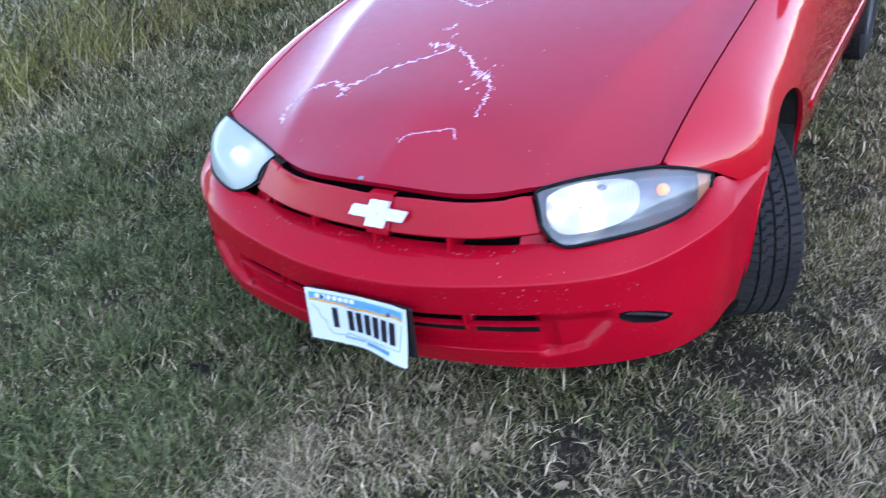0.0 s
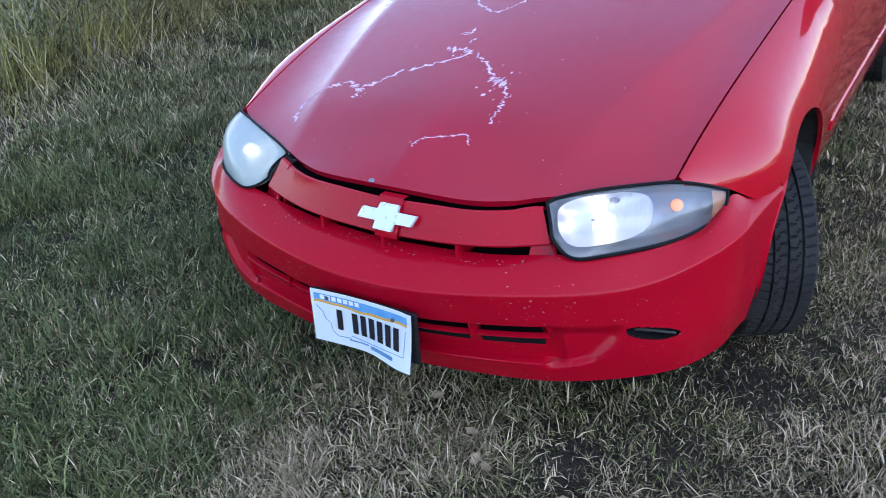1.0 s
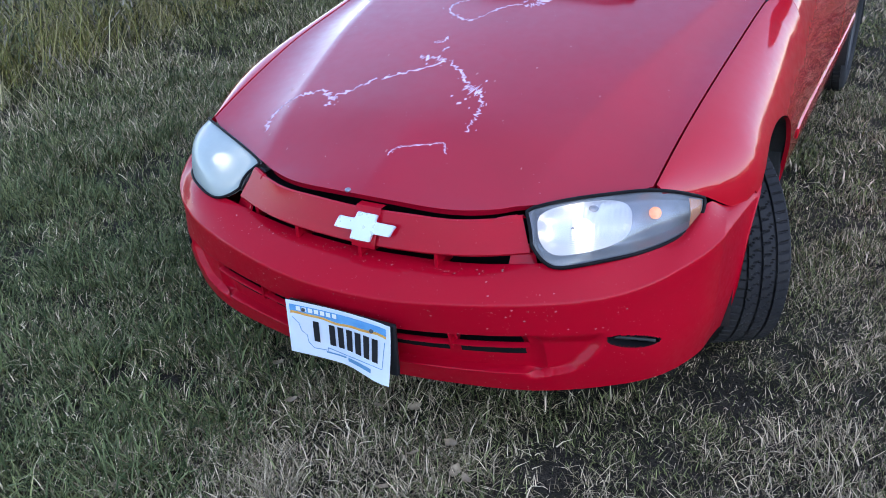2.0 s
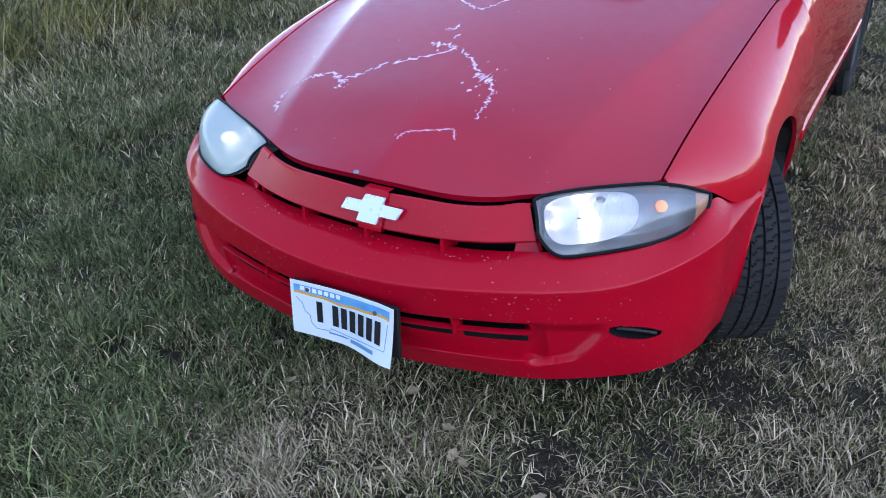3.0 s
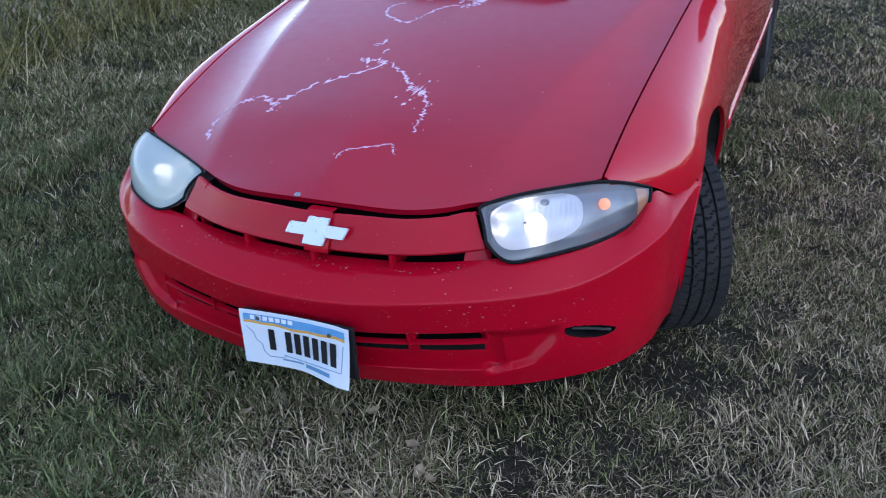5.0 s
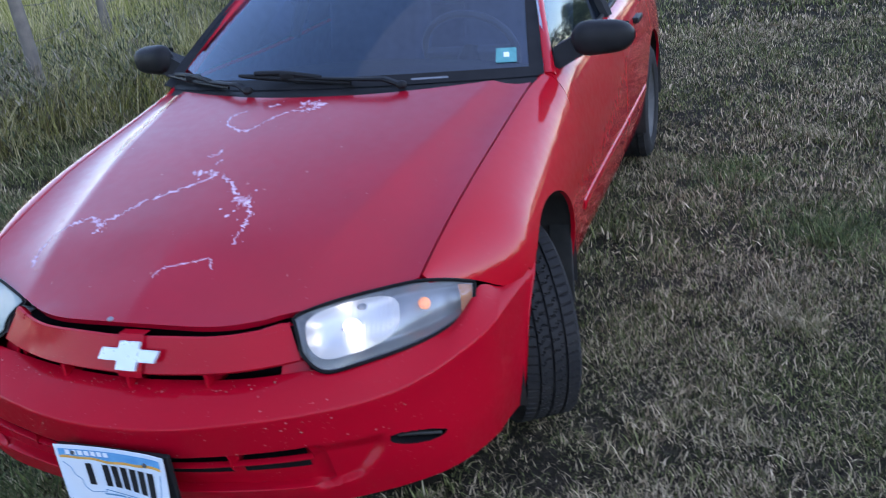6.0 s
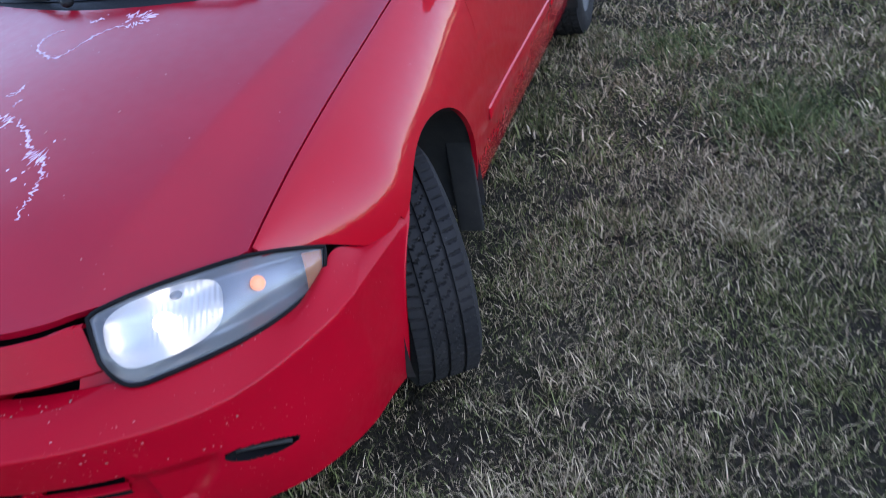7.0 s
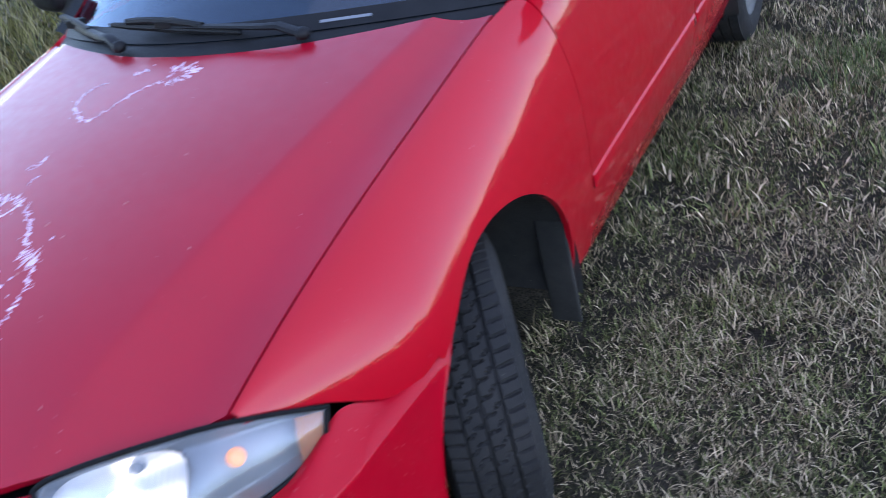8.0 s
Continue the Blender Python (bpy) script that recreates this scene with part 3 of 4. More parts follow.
def uv_ball(centre, radius, squash=1.0):
    bm = bmesh.new()
    bmesh.ops.create_uvsphere(bm, u_segments=20, v_segments=12, radius=radius)
    bmesh.ops.scale(bm, vec=(1, 1, squash), verts=bm.verts)
    bmesh.ops.translate(bm, vec=Vector(centre), verts=bm.verts)
    return bm


headlight(1)
headlight(-1)


# stone chips on the bumper
rng = random.Random(12)
for i in range(300):
    s, r = rng.uniform(-4.2, 4.6), 0.0006 + 0.0020 * rng.random() ** 3
    q = rng.uniform(0.02, 0.33) if i % 3 else (rng.uniform(0.12, 0.95) if i % 2 else rng.uniform(0.02, 0.22))
    if i >= 230:
        s, q, r = rng.uniform(-2.5, 2.7), rng.uniform(0.16, 0.34), r * 1.2
    top_face = i >= 230 or i % 3 == 0
    rows = []
    for e in (0.1, 1):
        ring = []
        for w in span(0, 2 * math.pi, 9)[:-1]:
            ds, dq = e * r * math.cos(w) * rng.uniform(0.5, 1.5) / 0.15, e * r * math.sin(w) * rng.uniform(0.5, 1.4)
            if not top_face:
                ring.append(bumper_low(s + ds, q + dq / 0.28, -0.0012 - 0.0006 * (1 - e)) + Vector((0, 0, 0.0)))
            else:
                ring.append(Vector(top_c(s + ds)).lerp(Vector(mid_c(s + ds)), q + dq / 0.12) + Vector((0, 0, 0.006 * math.sin(math.pi * q) + 0.0022 - 0.0008 * e)))
        rows.append(ring)
    part("paint_chip", sheet(rows, (0, -1, 0.5), closed=True), CHIP if i % 4 else GRIME, front_bumper)


# licence plate, bent, with plain bars for its writing
def plate_at(a, b, lift=0.0):
    """a from left to right, b from bottom to top, both 0 to 1."""
    x = -0.152 + 0.305 * a - 0.012 * (1 - b)
    bend = -0.020 * (1 - b) ** 2 * step(0.45, 1, a) + 0.03 * max(0, a - 0.86) ** 1.0 + 0.008 * math.sin(3.1 * a)
    z = 0.288 + 0.166 * b - 0.012 * (1 - b) * step(0.5, 1.0, a) - 0.006 * step(0.85, 1, a) * b
    return (x + 0.016, -0.158 + bend - lift + 0.01 * (1 - b), z)


def plate_patch(name, a0, a1, b0, b1, mat, lift=0.0015, wave=0.0, parent=None):
    rows = []
    for a in span(a0, a1, max(2, int(24 * (a1 - a0)) + 2)):
        low = b0 + wave * math.sin(a * 9) + wave * 0.5 * math.sin(a * 23)
        rows.append([plate_at(a, low, lift), plate_at(a, b1 + (wave * math.sin(a * 9) + wave * 0.5 * math.sin(a * 23) if b1 < 0.93 else 0), lift)])
    return part(name, sheet(rows, (0, -1, 0)), mat, parent)


licence_plate = new("licence_plate")
licence_plate.parent = car
licence_plate["label"] = "bent white and blue licence plate with plain bars"
bm = sheet([[plate_at(a, b) for b in span(0, 1, 12)] for a in span(0, 1, 28)], (0, -1, 0), rim=0.0015)
panel = part("plate_panel", bm, PLATE_WHITE, licence_plate)
plate_patch("blue_band", 0.035, 0.965, 0.80, 0.94, PLATE_BLUE, 0.0012, 0.02, panel)
plate_patch("orange_line", 0.035, 0.965, 0.755, 0.80, PLATE_GOLD, 0.0014, 0.02, panel)
for i in range(7):
    plate_patch("title_bar", 0.10 + 0.058 * i, 0.142 + 0.058 * i, 0.845, 0.925, INK_WHITE, 0.0022, 0.0, panel)
MAP = [(0.05, 0.70), (0.11, 0.60), (0.13, 0.46), (0.18, 0.40), (0.19, 0.26), (0.24, 0.17), (0.38, 0.19), (0.38, 0.24), (0.93, 0.24), (0.95, 0.70)]
part("map_line", tube([plate_at(a, b, 0.0012) for a, b in MAP], 0.0009, 5), INK_BLUE, panel)
for i in range(7):
    a = (0.25, 0.405, 0.49, 0.575, 0.66, 0.745, 0.83)[i]
    plate_patch("number_bar", a, a + 0.058, 0.31, 0.70, INK, 0.0018, 0.0, panel)
plate_patch("motto_bar", 0.58, 0.82, 0.10, 0.17, INK_BLUE, 0.0018, 0.0, panel)
plate_patch("faint_bar", 0.36, 0.56, 0.14, 0.17, INK_BLUE, 0.0018, 0.0, panel)
for a, b in ((0.17, 0.88), (0.83, 0.82)):
    bolt = uv_ball(plate_at(a, b, 0.001), 0.006, 1.0)
    part("bolt", bolt, RIM, panel)
part("plate_bracket", box(-0.145, 0.172, -0.140, -0.126, 0.294, 0.442, 0.005), BLACK, licence_plate, "black plastic plate bracket")

# peeling clearcoat on the hood
PEELS = [
    (0.009, [(-0.440, 0.238), (-0.457, 0.288), (-0.450, 0.343), (-0.420, 0.375)]),
    (0.015, [(-0.420, 0.375), (-0.360, 0.402), (-0.318, 0.376), (-0.272, 0.412)]),
    (0.011, [(-0.272, 0.412), (-0.22, 0.481)]),
    (0.012, [(-0.205, 0.475), (-0.123, 0.545), (-0.060, 0.605)]),
    (0.014, [(-0.305, 0.330), (-0.301, 0.378)]),
    (0.024, [(-0.155, 0.622), (-0.108, 0.620), (-0.065, 0.605)]),
    (0.014, [(-0.05, 0.609), (0.006, 0.560), (0.045, 0.515), (0.076, 0.483)]),
    (0.026, [(0.072, 0.482), (0.095, 0.470), (0.118, 0.468)]),
    (0.010, [(0.114, 0.471), (0.139, 0.427), (0.155, 0.38), (0.160, 0.33), (0.162, 0.290)]),
    (0.0055, [(0.144, 0.205), (0.121, 0.236), (0.08, 0.22), (0.038, 0.205), (0.007, 0.185), (0.0, 0.158)]),
    (0.009, [(-0.190, 1.030), (-0.228, 1.000), (-0.220, 0.945), (-0.160, 0.893), (-0.110, 0.878), (-0.075, 0.940), (-0.030, 1.010), (0.03, 1.010)]),
    (0.024, [(0.025, 1.010), (0.052, 1.030), (0.062, 1.060), (0.035, 1.080), (-0.02, 1.078)]),
    (0.014, [(-0.085, 1.070), (-0.130, 1.062)]),
    (0.012, [(-0.140, 0.705), (-0.122, 0.752)]),
    (0.008, [(-0.10, 0.66), (-0.095, 0.69)]),
]
rng = random.Random(5)


def wander(n, spacing):
    """Smooth random values from 0 to 1."""
    at = spline(range(n // spacing + 3), [rng.random() for _ in range(n // spacing + 3)])
    return [min(max(at(i / spacing), 0), 1) for i in range(n)]


def flake(x, y, r, stretch=1.6):
    rows = [[(x + k * r * math.cos(w) * rng.uniform(0.5, 1.4), y + k * r * stretch * math.sin(w) * rng.uniform(0.5, 1.4)) for w in span(0, 2 * math.pi, 10)[:-1]] for k in (0.1, 1)]
    return sheet([[(px, py, hood_z(px, py) + h) for px, py in row] for row, h in zip(rows, (0.0014, 0.0006))], (0, 0, 1), closed=True)


for width, line in PEELS:
    at = spline(range(len(line)), line)
    n = 44 * (len(line) - 1)
    wide, fine, side, strips, rows = wander(n, 7), wander(n, 2), wander(n, 4), [], []
    for i, s in enumerate(span(0, len(line) - 1, n)):
        p, q = Vector(at(s)), Vector(at(min(s + 0.05, len(line) - 1))) - Vector(at(max(s - 0.05, 0)))
        across = Vector((-q.y, q.x)).normalized()
        w = width * (0.16 + 0.95 * wide[i] ** 2.4 + 0.40 * fine[i] ** 2.0) * (0.1 if i in (0, n - 1) else 1)
        shift = width * ((side[i] - 0.5) * 1.1 + (fine[i] - 0.5) * 0.5)
        row = []
        for k in (-1, -0.35, 0.35, 1):
            m = p + across * (shift + k * w * 0.5)
            row.append((m.x, m.y, hood_z(m.x, m.y) + (0.0012 if abs(k) < 1 else 0.0006)))
        if wide[i] < 0.04 and len(rows) > 1:
            strips.append(sheet(rows, (0, 0, 1)))
            rows = []
        else:
            rows.append(row)
        if rng.random() < 0.05:
            m = p + across * rng.gauss(0, 1.1) * width
            strips.append(flake(m.x, m.y, rng.uniform(0.06, 0.2) * width))
    if len(rows) > 1:
        strips.append(sheet(rows, (0, 0, 1)))
    part("peeling_clearcoat", joined(*strips), PEEL, hood, "whitish peeling clearcoat streak")
for _ in range(16):
    x, y = rng.uniform(-0.5, 0.5), 0.12 + 0.85 * rng.random() ** 1.5
    if y < lip(abs(x)) + 0.03:
        continue
    r = rng.uniform(0.0015, 0.0038)
    part("paint_chip", flake(x, y, r), CHIP, hood)
part("hood_bumper_stop", uv_ball((-0.050, 0.040, 0.688), 0.009, 0.6), BEZEL, hood)


# ---- wheels ----
def wheel(m, steer=0.0):
    hub = new("wheel")
    hub.parent = car
    hub.matrix_basis = m @ pose(0, 0, 0, 0, 0, steer)
    R, W = 0.312, 0.0975
    prof = [(-W + 0.012, 0.20), (-W, 0.225), (-W - 0.002, 0.255), (-W + 0.006, 0.288), (-W + 0.018, 0.304)]
    tread = []
    for x0, x1 in ((-0.079, -0.044), (-0.037, -0.0035), (0.0035, 0.037), (0.044, 0.079)):
        tread += [(x0 - 0.0005, R - 0.010)] + [(x, R - 0.10 * max(0, abs(x) - 0.055) ** 1.2) for x in span(x0 + 0.0005, x1 - 0.0005, 7)] + [(x1 + 0.0005, R - 0.010)]
    prof = prof + tread + [(-x, r) for x, r in prof[::-1]]
    n, rows = 840, []
    for i in range(n + 1):
        w = 2 * math.pi * (i % n) / n
        row = []
        for x, r in prof:
            rr = r
            if r > R - 0.008:
                if abs(x) > 0.042:
                    cut = (i + 90 * abs(x) + (6 if x > 0 else 0)) % 12 < 2.2 and abs(x) > 0.050
                else:
                    cut = (i + 300 * x + 2.0 * math.sin(260 * x)) % 14 < 2.0
                rr = r - (0.0065 if cut else 0.0)
            row.append((x, rr * math.cos(w), rr * math.sin(w)))
        rows.append(row)
    part("tyre", sheet(rows, (1, 0, 0)), TYRE, hub, "worn black rubber tyre with grooved tread", sharp=25)
    disc = [(0.072, 0.205), (0.078, 0.215), (0.085, 0.205), (0.062, 0.185), (0.045, 0.12), (0.058, 0.075), (0.060, 0.02), (0.060, 0.001)]
    part("rim", sheet([[(x, r * math.cos(w), r * math.sin(w)) for x, r in disc + [(-0.08, 0.001), (-0.08, 0.205)]] for w in span(0, 2 * math.pi, 49)], (1, 0, 0)), RIM, hub, "dusty steel wheel rim")
    return hub


wheel(pose(0.728, AXLE, 0.302), 32)
wheel(pose(-0.728, AXLE, 0.302) @ pose(0, 0, 0, 0, 0, 180), 32)
wheel(pose(0.738, REAR_AXLE, 0.302))
wheel(pose(-0.738, REAR_AXLE, 0.302) @ pose(0, 0, 0, 0, 0, 180))
for side in (1, -1):
    part("mud_flap", box(*sorted((side * 0.752, side * 0.828)), 1.230, 1.243, 0.182, 0.56, 0.006), DUSTY, car, "black plastic mud flap")


# ---- sides, greenhouse, tail ----
def side_panel(name, y0, y1, top, floor, mat, label="", n=24, rim=0.014):
    rows = []
    for y in span(y0, y1, n):
        a, b = top(y), arch_cut(y, floor)
        rows.append([(side_x(y, z), y, z) for z in [b + (a - b) * (1 - (1 - q) ** 1.6) for q in span(0, 1, 22)]])
    return pair(name, sheet(rows, (1, 0, 0.1), rim=rim), mat, car, label)


front_doors = side_panel("front_door", 1.407, 2.46, belt_z, 0.345, PAINT)
rear_doors = side_panel("rear_door", 2.466, 3.42, belt_z, 0.345, PAINT, n=40)
side_panel("rear_quarter_panel", 3.426, 4.36, belt_z, 0.30, PAINT, n=50)
pair("rocker_panel", sheet([[(side_x(y, z) - 0.012 * (z < 0.27), y, z) for z in (0.24, 0.262, 0.30, 0.339)] for y in span(1.25, 3.17, 30)], (1, 0, 0)), PAINT, car)
for door, (y0, y1) in zip((*front_doors, *rear_doors), ((1.41, 2.455), (1.41, 2.455), (2.472, 3.12), (2.472, 3.12))):
    s = 1 if door.data.vertices[0].co.x > 0 else -1
    rows = [[(s * (side_x(y, 0.5) + d), y, z) for d, z in ((-0.004, 0.458), (0.005, 0.462), (0.007, 0.480), (0.0045, 0.494), (-0.004, 0.500))] for y in [y0, y0 + 0.006] + span(y0 + 0.05, y1 - 0.05, 20) + [y1 - 0.006, y1]]
    for r, k in ((rows[0], 0.2), (rows[-1], 0.2)):
        r[:] = [(s * (side_x(y, 0.5) + (abs(x) - side_x(y, 0.5)) * k), y, z) for x, y, z in r]
    part("side_moulding", sheet(rows, (s, 0, 0)), PAINT, door)
    yh = y1 - 0.16
    part("door_handle", box(*sorted((s * (side_x(yh, 0.86) - 0.005), s * (side_x(yh, 0.86) + 0.028))), yh - 0.08, yh + 0.08, 0.845, 0.872, 0.007), BLACK, door)

RAIL = spline([1.40, 2.02, 2.5, 3.0, 3.35, 3.85], [(0.742, 1.40, 0.965), (0.575, 2.02, 1.325), (0.565, 2.5, 1.362), (0.565, 3.0, 1.352), (0.575, 3.35, 1.27), (0.66, 3.85, 1.0)])
roof_z = lambda x, y: 1.362 + 0.028 * (1 - (x / 0.57) ** 2) - 0.055 * ((y - 2.55) / 0.6) ** 2
part("roof", sheet([[(x, y - 0.06 * (1 - (x / 0.57) ** 2) * (1 if y < 2.5 else -1) * abs(y - 2.5) / 0.5, roof_z(x, y)) for x in span(-0.57, 0.57, 25)] for y in span(2.02, 3.1, 20)], (0, 0, 1), rim=0.02), PAINT, car)
for s in (1, -1):
    edge = [(s * RAIL(t)[0], RAIL(t)[1] + 0.016 * step(2.2, 2.0, t), RAIL(t)[2] - 0.030 * step(2.2, 2.0, t)) for t in span(1.36, 3.85, 60)]
    part("roof_pillar", tube(edge, [0.026] * 60, 10, flat=0.8), PAINT, car)
    part("centre_pillar", tube([(s * 0.765, 2.46, 0.95), (s * 0.575, 2.50, 1.35)], 0.035, 8), BLACK, car)
    win = []
    for t in span(1.56, 3.70, 30):
        e = RAIL(t)
        win.append([(s * (belt_x(t) - 0.012), t, belt_z(t) + 0.004), (s * ((e[0] + belt_x(t)) / 2 + 0.008), t, (e[2] + belt_z(t)) / 2), (s * e[0], e[1], e[2])])
    pane = part("side_window", sheet(win, (s, 0, 0.3)), GLASS, car)
    pane.visible_shadow = False
    part("window_trim", tube([(s * (belt_x(y) - 0.004), y, belt_z(y) + 0.006) for y in span(1.52, 3.7, 30)], 0.009, 8), BLACK, car)

# windshield, bowed, with a black band and the cowl below it
GL = lambda u: (0.735 * u, cowl(abs(0.735 * u)) + 0.045, 0.972 - 0.03 * abs(u) ** 2)
GU = lambda u: (0.565 * u, 1.96 + 0.07 * u * u, 1.345 - 0.03 * u * u)


def glass_at(u, v, lift=0.0):
    a, b = Vector(GL(u)), Vector(GU(u))
    return a.lerp(b, v) + Vector((0, -0.5, 0.85)) * (0.020 * math.sin(math.pi * v) + lift)


shield = part("windshield", sheet([[glass_at(u, v) for u in span(-1, 1, 41)] for v in span(0, 1, 16)], (0, -1, 1)), GLASS, car)
shield.visible_shadow = False
band = [[glass_at(u, v, 0.003) for v in (0.0, 0.06)] for u in span(-1, 1, 41)]
part("black_band", sheet(band, (0, -1, 1)), BLACK, shield)
for s in (1, -1):
    part("windshield_seal", sheet([[glass_at(s * u, v, 0.004 + 0.018 * step(0.97, 1.05, u)) for u in ((0.94, 0.97, 1.0) if s > 0 else (0.988, 1.02, 1.055))] for v in span(0, 1, 16)], (0, -1, 1)), BLACK, shield)
part("sticker", sheet([[glass_at(u, v, 0.004) for u in (0.800, 0.890)] for v in (0.092, 0.180)], (0, -1, 1)), STICKER, shield, "small teal sticker on the glass")
part("sticker_mark", sheet([[glass_at(u, v, 0.0055) for u in (0.834, 0.858)] for v in (0.122, 0.152)], (0, -1, 1)), INK_WHITE, shield)
part("cowl_panel", sheet([[(0.74 * u, cowl(abs(0.74 * u)) + d, 0.985 - 0.03 * u * u + h) for d, h in ((-0.03, -0.05), (0.0, -0.032), (0.02, -0.022), (0.055, -0.010))] for u in span(-1, 1, 41)], (0, 0, 1)), BLACK, car, "black plastic cowl panel below the windshield")


def wiper(u0, u1, v0, v1, name="wiper"):
    arm = new(name)
    arm.parent = car
    pivot = Vector(glass_at(u0, 0.0, 0.012)) + Vector((0, -0.03, 0.0))
    tip = Vector(glass_at(u1, v1, 0.022))
    mid = pivot.lerp(tip, 0.28) + Vector((0, -0.008, 0.014))
    part("arm", tube([pivot, pivot.lerp(mid, 0.5) + Vector((0, 0, 0.010)), mid, tip], [0.016, 0.015, 0.012, 0.009], 8, flat=0.6), BLACK, arm)
    part("pivot_cap", uv_ball(pivot, 0.019, 0.8), BLACK, arm)
    d = (tip - pivot).normalized()
    pts = [tip + d * k + Vector((0, 0, -0.004)) for k in span(-0.24, 0.20, 7)]
    part("blade", tube(pts, [0.006, 0.010, 0.011, 0.012, 0.011, 0.010, 0.006], 8), BLACK, arm)
    part("blade_bracket", tube([tip + d * k + Vector((0, -0.004, 0.008 + 0.008 * (1 - (k / 0.13) ** 2))) for k in span(-0.13, 0.13, 9)], 0.009, 8), BLACK, arm)
    part("clip", box(-0.028, 0.028, -0.013, 0.013, -0.004, 0.020, 0.005, Matrix.Translation(tip)), BLACK, arm)
    return arm


wiper(0.42, -0.16, 0.0, 0.045)
wiper(-0.36, -0.80, 0.0, 0.04)
part("label_strip", sheet([[glass_at(u, v, 0.0045) for u in (0.44, 0.60)] for v in (0.022, 0.032)], (0, -1, 1)), BEZEL, shield)


# door mirrors
def door_mirror(s):
    whole = new("door_mirror")
    whole.parent = car
    rows = []
    for k in span(0, 1, 15):
        w = (1 - abs(2 * min(max(k, 0.01), 0.99) - 1) ** 4) ** 0.5
        x, hz, hy = 0.805 + 0.205 * k, 0.060 * w * (1.06 - 0.22 * k), 0.060 * w
        rows.append([(s * x, 1.545 + 0.05 * k - 0.02 + hy * math.sin(a) * (1.0 if math.sin(a) < 0 else 0.35), 1.034 - 0.004 * k + hz * math.copysign(abs(math.cos(a)) ** 0.55, math.cos(a))) for a in span(0, 2 * math.pi, 25)[:-1]])
    part("housing", sheet(rows, (s, 0, 0), closed=True), BLACK, whole)
    part("stalk", sheet([[(s * (0.745 + 0.10 * k), 1.535 + dy * (1 - 0.3 * k), 0.962 + 0.05 * k + dz) for dy, dz in ((-0.055, -0.03), (0.055, -0.03), (0.05, 0.05), (-0.03, 0.05))] for k in span(0, 1, 6)], (0, -1, 0), closed=True), BLACK, whole)
    part("mirror_glass", sheet([[(s * x, 1.577 + 0.2 * (x - 0.81), z) for z in (0.995, 1.07)] for x in (0.835, 0.985)], (0, 1, 0)), MIRROR, whole)
    return whole


door_mirror(1)
door_mirror(-1)

# inside: dashboard, wheel, seats, floor
part("dashboard", sheet([[(x, y, z - 0.05 * (x / 0.66) ** 2) for y, z in ((1.22, 0.93), (1.45, 0.965), (1.68, 0.965), (1.76, 0.93), (1.78, 0.70), (1.70, 0.5))] for x in span(-0.68, 0.68, 21)], (0, 0, 1)), BLACK, car)
part("cabin_floor", box(-0.66, 0.66, 1.55, 3.55, 0.40, 0.46, 0.02), FABRIC, car)
steering = new("steering_wheel")
steering.parent = car
turn = pose(0.345, 1.83, 0.945, -62, 0, 0)
bm = tube([(0.185 * math.cos(w), 0.185 * math.sin(w), 0) for w in span(0, 2 * math.pi, 41)[:-1]], 0.014, 10, closed=True)
bm.transform(turn)
part("wheel_rim", bm, RIM, steering)
bm = box(-0.17, 0.17, -0.03, 0.025, -0.03, 0.012, 0.01)
bm.transform(turn)
part("spoke", bm, RIM, steering)
bm = tube([(0, 0, 0), (0, 0, -0.2)], 0.045, 12)
bm.transform(turn)
part("column", bm, BLACK, steering)


def seat(x, y, width=0.5):
    whole = new("front_seat" if width < 0.8 else "rear_seat")
    whole.parent = car
    part("seat_cushion", box(x - width / 2, x + width / 2, y - 0.5, y, 0.45, 0.66, 0.05), FABRIC, whole)
    part("backrest", box(-width / 2, width / 2, -0.07, 0.07, 0, 0.62, 0.05, pose(x, y + 0.02, 0.60, -16)), FABRIC, whole)
    for d in ((0,) if width < 0.8 else (-0.32, 0.32)):
        part("headrest", box(-0.13, 0.13, -0.045, 0.045, 0, 0.17, 0.04, pose(x + d, y + 0.20, 1.20, -12)), FABRIC, whole)


seat(0.345, 2.45)
seat(-0.345, 2.45)
seat(0, 3.35, 1.2)

pair("door_trim", sheet([[(side_x(y, z) - 0.045, y, z) for z in (0.42, 0.6, 0.78, 0.90, belt_z(y) - 0.012)] for y in span(1.45, 3.42, 16)], (-1, 0, 0)), FABRIC, car, "grey fabric door trim")

# tail
part("rear_window", sheet([[(x * (0.57 + 0.05 * v), 3.08 + 0.62 * v - 0.05 * (x * x) * (1 - v), 1.335 - 0.33 * v + 0.02 * math.sin(math.pi * v) + 0.02 * (1 - x * x)) for x in span(-1, 1, 21)] for v in span(0, 1, 10)], (0, 1, 1)), GLASS, car)
part("parcel_shelf", box(-0.6, 0.6, 3.35, 3.8, 0.93, 0.95, 0.004), FABRIC, car)
part("trunk_lid", sheet([[(x * (0.66 - 0.08 * max(0, v - 0.7)), 3.70 + 0.72 * v - 0.08 * x * x * v - (0.06 * max(0, v - 0.8) / 0.2), 1.0 + 0.02 * (1 - x * x) - (0.0 if v < 0.8 else 0.30 * (v - 0.8) / 0.2)) for x in span(-1, 1, 25)] for v in span(0, 1, 21)], (0, 0.2, 1), rim=0.015), PAINT, car)
part("rear_bumper", sheet([[(0.80 * math.sin(a) * (1 - 0.08 * abs(k - 0.5)), 4.02 + (0.46 + 0.05 * math.sin(math.pi * k)) * math.cos(a), 0.24 + 0.44 * k) for k in span(0, 1, 12)] for a in span(-1.5, 1.5, 41)], (0, 1, 0), rim=0.015), PAINT, car)
